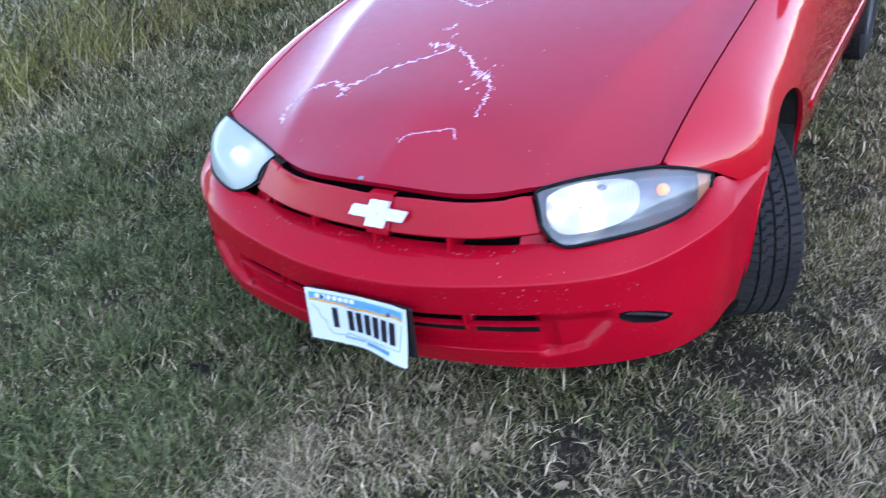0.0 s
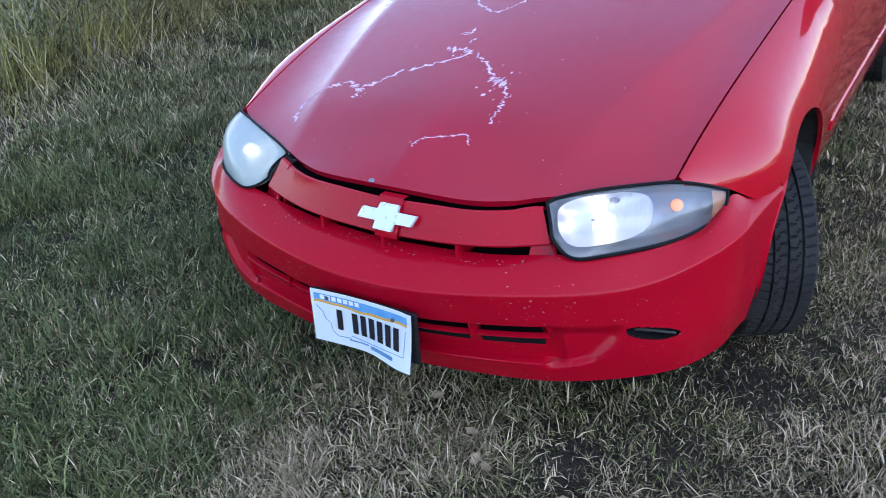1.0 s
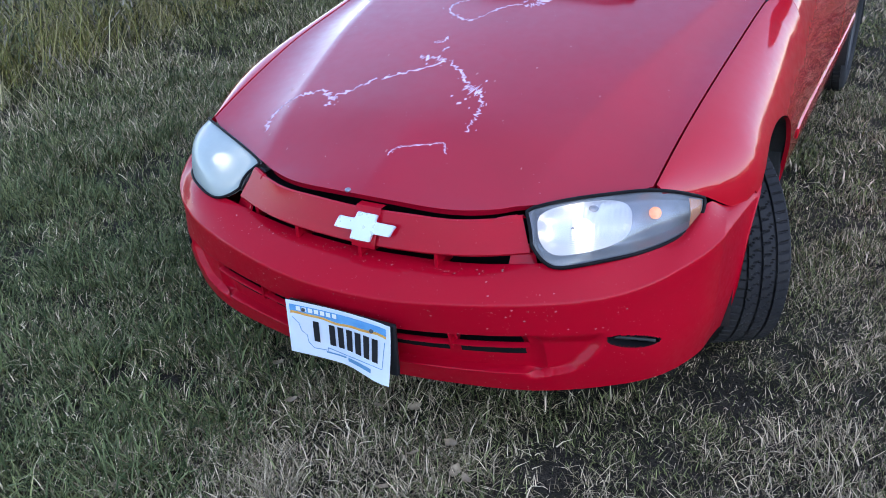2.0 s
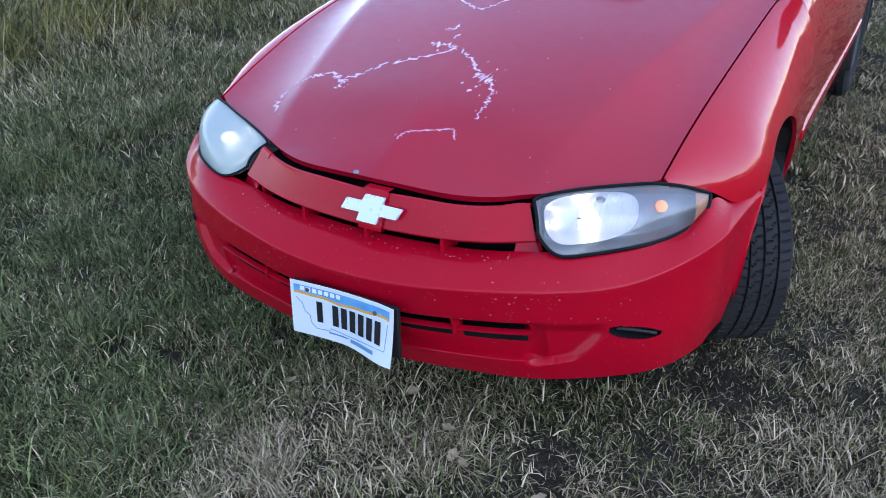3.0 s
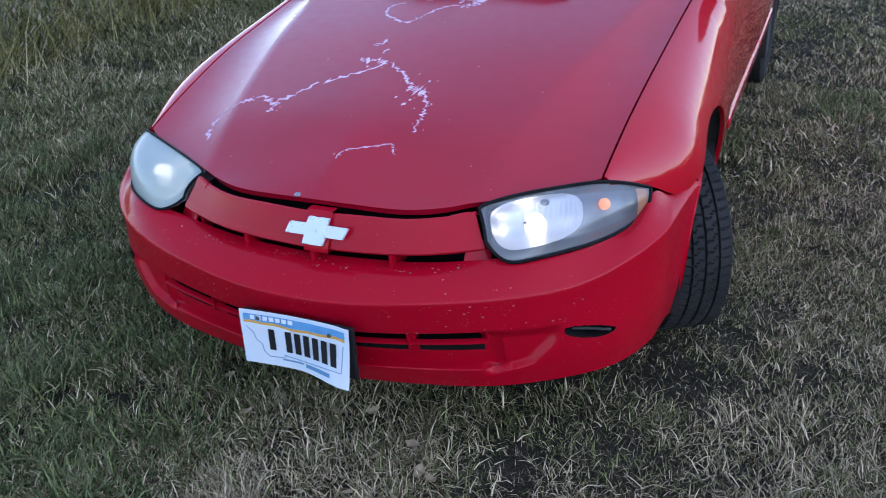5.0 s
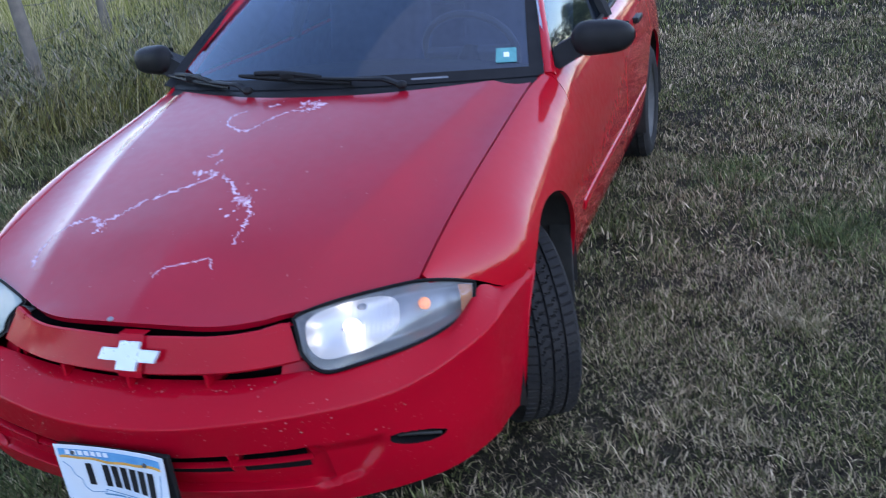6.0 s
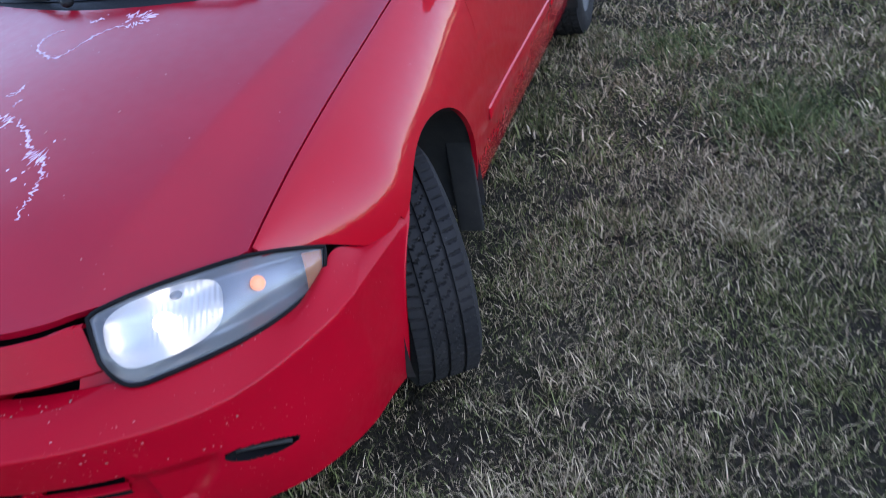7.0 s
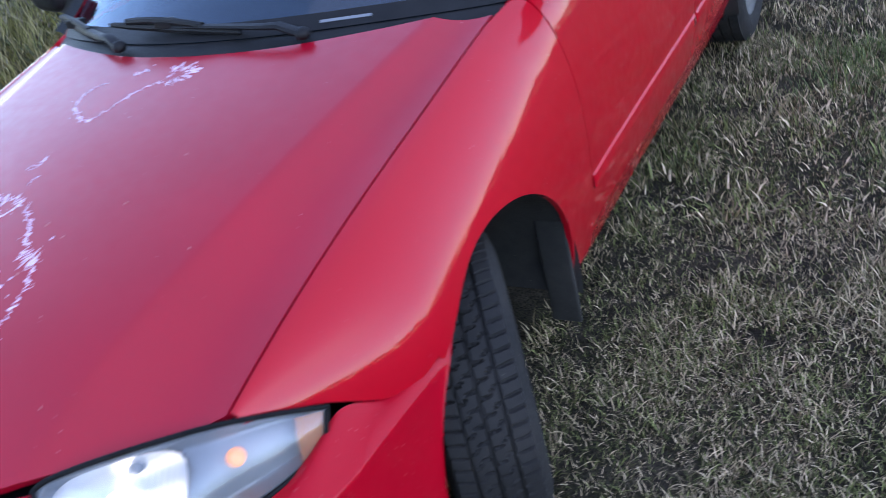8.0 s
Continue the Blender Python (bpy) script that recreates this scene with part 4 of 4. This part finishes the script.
for s in (1, -1):
    part("tail_light", box(*sorted((s * 0.42, s * 0.74)), 4.20, 4.40, 0.70, 0.86, 0.03), RED_LENS, car)
part("rear_bulkhead", box(-0.68, 0.68, 3.9, 4.30, 0.35, 0.96, 0.03), DARK, car)


# ---- ground ----
def ground_z(x, y):
    return 0.012 * noise.noise(Vector((x * 0.9, y * 0.9, 0))) + 0.008 * noise.noise(Vector((x * 3, y * 3, 4)))


def earth(name, tones):
    m = bpy.data.materials.new(name)
    m.use_nodes = True
    nodes, links = m.node_tree.nodes, m.node_tree.links
    b = nodes["Principled BSDF"]
    b.inputs["Roughness"].default_value = 0.95
    b.inputs["Specular IOR Level"].default_value = 0.04
    place = nodes.new("ShaderNodeTexCoord").outputs["Object"]
    last = None
    for s, low, high, colour in tones:
        t = nodes.new("ShaderNodeTexNoise")
        t.inputs["Scale"].default_value, t.inputs["Detail"].default_value = s, 6.0
        links.new(place, t.inputs["Vector"])
        r = nodes.new("ShaderNodeMapRange")
        r.inputs["From Min"].default_value, r.inputs["From Max"].default_value = low, high
        links.new(t.outputs["Fac"], r.inputs["Value"])
        x = nodes.new("ShaderNodeMix")
        x.data_type = "RGBA"
        links.new(r.outputs["Result"], x.inputs["Factor"])
        if last is None:
            x.inputs["A"].default_value = (0.028, 0.024, 0.017, 1)
        else:
            links.new(last, x.inputs["A"])
        x.inputs["B"].default_value = (*colour, 1)
        last = x.outputs["Result"]
    links.new(last, b.inputs["Base Color"])
    n = nodes.new("ShaderNodeBump")
    n.inputs["Strength"].default_value, n.inputs["Distance"].default_value = 0.8, 0.02
    links.new(t.outputs["Fac"], n.inputs["Height"])
    links.new(n.outputs["Normal"], b.inputs["Normal"])
    return m


EARTH = earth("lawn_soil", [(0.9, 0.42, 0.62, (0.036, 0.036, 0.018)), (7.0, 0.45, 0.7, (0.085, 0.069, 0.051)), (45.0, 0.4, 0.65, (0.042, 0.035, 0.027)), (160.0, 0.45, 0.7, (0.012, 0.010, 0.008))])
ring = [-400, -120, -40, -20] + span(-14, 14, 113) + [20, 40, 120, 400]
bm = sheet([[(x, y + 4, ground_z(x, y + 4) if abs(x) < 14 and abs(y) < 14 else 0.0) for x in ring] for y in ring], (0, 0, 1))
tagged(part("ground", bm, EARTH), "patchy lawn soil with dry thatch", "ground", kind="structure")


def blades_material(name, greens, straws, share, patch_scale, shift):
    """Grass: each blade is green or straw by chance, the odds by patches."""
    m = bpy.data.materials.new(name)
    m.use_nodes = True
    nodes, links = m.node_tree.nodes, m.node_tree.links
    b = nodes["Principled BSDF"]
    b.inputs["Roughness"].default_value = 0.7
    b.inputs["Specular IOR Level"].default_value = 0.10
    geo = nodes.new("ShaderNodeNewGeometry")
    t = nodes.new("ShaderNodeTexNoise")
    t.inputs["Scale"].default_value, t.inputs["Detail"].default_value = patch_scale, 3.0
    moved = nodes.new("ShaderNodeVectorMath")
    moved.inputs[1].default_value = (shift, shift * 0.7, 0)
    links.new(nodes.new("ShaderNodeTexCoord").outputs["Object"], moved.inputs[0])
    links.new(moved.outputs[0], t.inputs["Vector"])
    odds = nodes.new("ShaderNodeMapRange")
    odds.inputs["From Min"].default_value, odds.inputs["From Max"].default_value = 0.33, 0.67
    odds.inputs["To Min"].default_value, odds.inputs["To Max"].default_value = share
    links.new(t.outputs["Fac"], odds.inputs["Value"])
    split = nodes.new("ShaderNodeSeparateXYZ")
    links.new(nodes["Texture Coordinate"].outputs["Object"], split.inputs[0])
    drift = nodes.new("ShaderNodeMapRange")
    drift.inputs["From Min"].default_value, drift.inputs["From Max"].default_value = -2.5, 0.3
    drift.inputs["To Min"].default_value, drift.inputs["To Max"].default_value = -0.12, 0.03
    links.new(split.outputs["X"], drift.inputs["Value"])
    total = nodes.new("ShaderNodeMath")
    links.new(odds.outputs["Result"], total.inputs[0])
    links.new(drift.outputs["Result"], total.inputs[1])
    odds = total
    less = nodes.new("ShaderNodeMath")
    less.operation = "LESS_THAN"
    links.new(geo.outputs["Random Per Island"], less.inputs[0])
    links.new(odds.outputs[0], less.inputs[1])
    wrap = nodes.new("ShaderNodeMath")
    wrap.operation = "MULTIPLY"
    wrap.inputs[1].default_value = 37.0
    links.new(geo.outputs["Random Per Island"], wrap.inputs[0])
    part_of = nodes.new("ShaderNodeMath")
    part_of.operation = "FRACT"
    links.new(wrap.outputs[0], part_of.inputs[0])
    uneven = nodes.new("ShaderNodeMath")
    uneven.operation = "POWER"
    uneven.inputs[1].default_value = 1.7
    links.new(part_of.outputs[0], uneven.inputs[0])
    tints = []
    for a, c in (greens, straws):
        x = nodes.new("ShaderNodeMix")
        x.data_type = "RGBA"
        x.inputs["A"].default_value, x.inputs["B"].default_value = (*a, 1), (*c, 1)
        links.new(uneven.outputs[0], x.inputs["Factor"])
        tints.append(x.outputs["Result"])
    pick = nodes.new("ShaderNodeMix")
    pick.data_type = "RGBA"
    links.new(less.outputs[0], pick.inputs["Factor"])
    links.new(tints[0], pick.inputs["A"])
    links.new(tints[1], pick.inputs["B"])
    links.new(pick.outputs["Result"], b.inputs["Base Color"])
    return m


def patches(x, y, size, seed):
    """Soft random patches from 0 to 1."""
    grid = np.random.default_rng(seed).random((97, 97))
    u, v = np.mod(x / size, 96), np.mod(y / size, 96)
    i, j = u.astype(int), v.astype(int)
    p, q = u - i, v - j
    p, q = p * p * (3 - 2 * p), q * q * (3 - 2 * q)
    return (grid[i, j] * (1 - p) + grid[i + 1, j] * p) * (1 - q) + (grid[i, j + 1] * (1 - p) + grid[i + 1, j + 1] * p) * q


BARE = [(0.39, 0.10, 0.030), (0.51, 0.06, 0.028), (-0.70, -0.10, 0.045), (-0.87, -0.15, 0.04), (-1.15, 0.95, 0.05)]


def grass(name, mat, place, count, height, width, lean, seed, clump=0, spread=0.03, rise=0.0):
    """Joined blades of three points a side; place(rng, n) gives their roots."""
    g = np.random.default_rng(seed)
    if clump:
        xy = np.repeat(place(g, count // clump), clump, axis=0)
        xy = xy + g.normal(0, spread, xy.shape)
    else:
        xy = place(g, count)
    inside = (np.abs(xy[:, 0] - 0.0227 * xy[:, 1] + 0.018) < 0.60) & (xy[:, 1] > 0.35) & (xy[:, 1] < 4.1)
    fill = 0.65 * patches(xy[:, 0], xy[:, 1], 0.11, 21) + 0.35 * patches(xy[:, 0], xy[:, 1], 0.5, 22)
    xy = xy[~inside & (g.random(len(xy)) < 0.14 + 1.75 * fill ** 1.8)]
    for bx, by, br in BARE:
        xy = xy[np.hypot((xy[:, 0] - bx) / 1.5, xy[:, 1] - by) > br * (0.55 + 0.7 * g.random(len(xy)))]
    n = len(xy)
    h = height * (0.40 + 0.9 * g.random(n) ** 1.4) * (0.6 + 0.8 * patches(xy[:, 0], xy[:, 1], 0.16, 23))
    w = width * (0.6 + 0.8 * g.random(n))
    a = g.random(n) * 2 * np.pi
    face = a + g.normal(0, 0.5, n) + np.pi / 2
    reach = h * lean * (0.25 + g.random(n))
    root = np.c_[xy, -0.008 + rise * g.random(n) * patches(xy[:, 0], xy[:, 1], 0.3, 24)]
    d = np.c_[np.cos(a), np.sin(a), np.zeros(n)]
    s = np.c_[np.cos(face), np.sin(face), np.zeros(n)] * (w / 2)[:, None]
    up = np.array([0, 0, 1.0])
    mid = root + d * (reach * 0.44)[:, None] + up * (h * 0.54)[:, None]
    tip = root + d * reach[:, None] + up * (h * np.sqrt(np.maximum(1 - 0.35 * (reach / h) ** 2, 0.15)))[:, None]
    co = np.stack([root - s, root + s, mid - s * 0.8, mid + s * 0.8, tip], 1).reshape(-1, 3)
    base = (np.arange(n) * 5)[:, None]
    loops = np.concatenate([base + np.array([0, 1, 3, 2]), base + np.array([2, 3, 4])], 1).ravel()
    starts = (np.arange(n)[:, None] * 7 + np.array([0, 4])).ravel()
    me = bpy.data.meshes.new(name)
    me.vertices.add(n * 5)
    me.vertices.foreach_set("co", co.ravel())
    me.loops.add(n * 7)
    me.loops.foreach_set("vertex_index", loops.astype(np.int32))
    me.polygons.add(n * 2)
    me.polygons.foreach_set("loop_start", starts.astype(np.int32))
    me.update(calc_edges=True)
    me.materials.append(mat)
    return new(name, me)


def area(x0, x1, y0, y1):
    return lambda g, n: np.c_[g.uniform(x0, x1, n), g.uniform(y0, y1, n)]


def fan(x0, x1, y0, y1, power):
    """Roots that thin out with y."""
    return lambda g, n: np.c_[g.uniform(x0, x1, n), y0 + (y1 - y0) * g.random(n) ** power]


def meadow(g, n):
    """Roots of the tall grass: west of a ragged line that comes nearer further on."""
    y = g.uniform(-4.0, 10.0, n)
    edge = -3.95 + 0.30 * np.clip((y - 2.0) / 2.0, 0, 1) + 0.15 * np.sin(1.3 * y) + 0.5 * g.normal(0, 0.30, n)
    return np.c_[edge - 4.5 * g.random(n) ** 1.3, y]


def weed_belt(g, n):
    """Roots of the weeds: the same belt, further on."""
    at = meadow(g, 3 * n)
    return at[at[:, 1] > 1.8 + g.normal(0, 0.5, len(at))][:n]


LAWN = blades_material("lawn_blades", ((0.026, 0.031, 0.010), (0.270, 0.280, 0.105)), ((0.065, 0.048, 0.028), (0.78, 0.59, 0.385)), (0.22, 0.74), 0.8, 3.0)
LUSH = blades_material("lush_blades", ((0.026, 0.032, 0.010), (0.290, 0.300, 0.120)), ((0.14, 0.11, 0.06), (0.88, 0.70, 0.45)), (0.20, 0.72), 0.9, 5.0)
TALL = blades_material("tall_blades", ((0.16, 0.165, 0.045), (0.42, 0.385, 0.125)), ((0.36, 0.30, 0.14), (0.66, 0.56, 0.30)), (0.30, 0.74), 0.5, 9.0)
GREEN = blades_material("green_tuft_blades", ((0.020, 0.034, 0.010), (0.200, 0.228, 0.095)), ((0.10, 0.13, 0.04), (0.30, 0.32, 0.12)), (0.0, 0.22), 0.8, 5.0)
STRAW = blades_material("straw_blades", ((0.12, 0.10, 0.05), (0.34, 0.28, 0.15)), ((0.18, 0.14, 0.085), (0.74, 0.58, 0.37)), (0.5, 1.0), 1.2, 2.0)

WEED = blades_material("weed_blades", ((0.045, 0.055, 0.026), (0.170, 0.175, 0.095)), ((0.11, 0.09, 0.06), (0.38, 0.32, 0.24)), (0.30, 0.70), 0.9, 4.0)


def west(g, n):
    """Roots on the passenger's side, thinning out towards the car's middle."""
    x = 0.55 - 3.3 * g.random(n) ** 0.75
    return np.c_[x + g.normal(0, 0.10, n), g.uniform(-1.3, 3.2, n)]


def east(g, n):
    """Roots on the driver's side and before the car."""
    x = -0.75 + 3.9 * g.random(n) ** 0.8
    return np.c_[x + g.normal(0, 0.10, n), g.uniform(-1.3, 3.4, n)]


def spots(places, spread):
    """Roots gathered round a few places."""
    def at(g, n):
        k = g.integers(0, len(places), n)
        return np.array(places)[k] + g.normal(0, spread, (n, 2))
    return at


tagged(grass("lawn_grass", LAWN, east, 520000, 0.031, 0.0027, 1.15, 1), "short dry and green lawn grass", "grass", kind="stuff")
tagged(grass("lawn_thatch", STRAW, east, 26000, 0.028, 0.0022, 3.0, 31), "flattened straw-coloured thatch", "grass", kind="stuff")
tagged(grass("lush_lawn_grass", LUSH, west, 300000, 0.050, 0.0040, 1.10, 11), "longer green lawn grass", "grass", kind="stuff")
tagged(grass("lawn_tufts", LAWN, area(-2.6, 2.9, -1.3, 4.0), 110000, 0.042, 0.0030, 0.85, 2, clump=16, spread=0.018), "small tufts of lawn grass", "grass", kind="stuff")
tagged(grass("green_tufts", GREEN, area(-3.0, -0.3, -0.9, 2.6), 60000, 0.085, 0.0048, 1.1, 9, clump=28, spread=0.042), "lush green grass tufts", "grass", kind="stuff")
tagged(grass("green_patches", GREEN, spots([(-0.95, 0.10), (-1.25, 0.55), (-0.75, -0.25), (-1.6, 0.2), (1.75, 2.3), (1.35, 3.1)], 0.16), 26000, 0.060, 0.0036, 1.1, 19, clump=24, spread=0.03), "deep green patches in the lawn", "grass", kind="stuff")
tagged(grass("straw_tufts", STRAW, spots([(-0.16, -0.36), (-0.10, -0.42), (0.30, -0.05), (-0.45, -0.30), (0.05, -0.22), (0.62, -0.10), (1.15, 0.35), (1.35, 0.75), (1.05, 0.10), (1.75, 3.8), (1.5, 1.5)], 0.09), 7000, 0.062, 0.0026, 1.3, 29, clump=30, spread=0.024), "bleached straw tufts", "grass", kind="stuff")
tagged(grass("far_lawn_grass", LAWN, fan(-7.0, 8.0, 2.0, 12.0, 1.5), 260000, 0.050, 0.007, 1.2, 3, clump=6, spread=0.05), "lawn grass beyond the car", "grass", kind="stuff")
tagged(grass("rear_lawn_grass", LAWN, area(0.7, 5.2, 2.8, 7.5), 170000, 0.040, 0.0050, 1.2, 13), "short lawn grass behind the car", "grass", kind="stuff")
tagged(grass("distant_lawn_grass", LAWN, area(-8.0, 11.0, 7.0, 22.0), 130000, 0.07, 0.016, 0.9, 14, clump=4, spread=0.08), "distant lawn grass", "grass", kind="stuff")
tagged(grass("left_lawn_grass", LUSH, area(-5.2, -2.2, -1.3, 6.5), 190000, 0.075, 0.005, 1.0, 4, clump=4, spread=0.03), "lawn grass beside the field", "grass", kind="stuff")
tagged(grass("near_lawn_grass", LAWN, area(-5.2, 7.0, -5.0, -1.2), 40000, 0.085, 0.008, 1.0, 7, clump=6, spread=0.05), "lawn grass before the car", "grass", kind="stuff")
tagged(grass("right_lawn_grass", LAWN, area(2.8, 7.0, -1.3, 4.0), 60000, 0.06, 0.006, 0.9, 8, clump=6, spread=0.05), "lawn grass beside the car", "grass", kind="stuff")
tagged(grass("tall_grass", TALL, meadow, 95000, 0.56, 0.005, 1.1, 5, clump=9, spread=0.09), "tall yellow-green field grass", "grass", kind="stuff")
tagged(grass("field_weeds", WEED, weed_belt, 120000, 0.085, 0.011, 1.4, 15, clump=12, spread=0.07, rise=0.80), "bushy grey-green field weeds", "weeds", kind="stuff")
tagged(grass("far_tall_grass", TALL, area(-22, -5.0, 6.0, 26.0), 45000, 0.75, 0.016, 0.35, 6, clump=9, spread=0.09), "far tall field grass", "grass", kind="stuff")


def fence_post(x, y, h, lean):
    bm = tube([(0, 0, -0.1), (0, 0, h * 0.5), (lean, 0, h)], [0.06, 0.055, 0.05], 10)
    ob = part("fence_post", bm, WOOD)
    ob.location = (x, y, 0)
    return tagged(ob, "weathered wooden fence post in tall grass", "fence post", "fence posts")


POSTS = [(-4.15, 4.42, 1.35, -0.03), (-5.52, 7.15, 1.30, 0.05), (-7.10, 10.25, 1.35, -0.04)]
for x, y, h, lean in POSTS:
    fence_post(x, y, h, lean)


def fence_wire(z):
    """One strand from post to post, sagging between them."""
    pts = []
    for (x0, y0, _, _), (x1, y1, _, _) in zip(POSTS[:-1], POSTS[1:]):
        pts += [(x0 + (x1 - x0) * k - 0.05, y0 + (y1 - y0) * k - 0.03, z - 0.10 * math.sin(math.pi * k)) for k in span(0, 1, 9)[:-1]]
    pts.append((POSTS[-1][0] - 0.05, POSTS[-1][1] - 0.03, z))
    return tagged(part("fence_wire", tube(pts, 0.004, 6), WIRE), "slack rusty wire strung between wooden posts", "wire", "fence wires")


WIRE = material("rusty_wire", (0.10, 0.075, 0.06), 0.7, 0.5, second=(0.06, 0.05, 0.045), scale=30.0)
fence_wire(1.02)
fence_wire(0.72)


# dead leaves caught in the grass before the car
def dead_leaf():
    bm = bmesh.new()
    rows = [[(0.020 * u, (0.013 * math.sin(math.pi * (u + 1) / 2) ** 0.8 + 0.0006) * v * (1 + 0.25 * math.sin(7 * u)), 0.004 * u * u + 0.005 * abs(v)) for v in (-1, -0.4, 0.4, 1)] for u in span(-1, 1, 9)]
    bm = sheet(rows, (0, 0, 1), rim=0.0006)
    return tagged(part("dead_leaf", bm, LEAF), "dry curled tan leaf caught in the grass", "leaf", "leaves in the grass")


LEAF = material("dry_leaf", (0.34, 0.26, 0.16), 0.8, second=(0.22, 0.155, 0.09), scale=60.0, bump=0.3, bump_scale=300.0)
rng = random.Random(8)
leaf = dead_leaf()
leaf.matrix_world = pose(0.075, 0.055, 0.034, 12, -8, 40)
for x, y in ((0.16, -0.12), (0.15, -0.26), (0.235, -0.045), (0.29, -0.13), (0.33, -0.15), (-0.02, 0.02), (-0.42, 0.08), (-0.27, -0.06), (0.55, -0.18)):
    copy_thing(leaf, pose(x, y, 0.030 + 0.008 * rng.random(), rng.uniform(-25, 25), rng.uniform(-25, 25), rng.uniform(0, 360)))


def far_bushes():
    """A ragged belt of bushes and low trees all round, far off: many small clumps of leaves."""
    g = np.random.default_rng(44)
    n, k = 1500, 26
    a = np.sort(g.random(n) * 2 * np.pi)
    tall = 3.0 + 5.5 * patches(a * 30, a * 0 + 3.0, 1.0, 51) + 1.5 * g.random(n)
    far = 95 + 25 * g.random(n)
    centre = np.c_[far * np.cos(a), far * np.sin(a) + 4, np.zeros(n)]
    spot = np.repeat(centre, k, axis=0) + np.c_[g.normal(0, 1.3, (n * k, 2)), np.repeat(tall, k) * g.random(n * k) ** 0.7]
    d = g.normal(0, 1, (n * k, 3, 3))
    d /= np.linalg.norm(d, axis=2, keepdims=True)
    co = (spot[:, None] + d * (0.5 + 0.7 * g.random((n * k, 1, 1)))).reshape(-1, 3)
    co[:, 2] = np.maximum(co[:, 2], 0.0)
    m = len(spot)
    me = bpy.data.meshes.new("far_bushes")
    me.vertices.add(m * 3)
    me.vertices.foreach_set("co", co.ravel())
    me.loops.add(m * 3)
    me.loops.foreach_set("vertex_index", np.arange(m * 3, dtype=np.int32))
    me.polygons.add(m)
    me.polygons.foreach_set("loop_start", (np.arange(m) * 3).astype(np.int32))
    me.update(calc_edges=True)
    me.materials.append(GREEN)
    return tagged(new("far_bushes", me), "far belt of dark green bushes", "bushes", kind="stuff")


far_bushes()
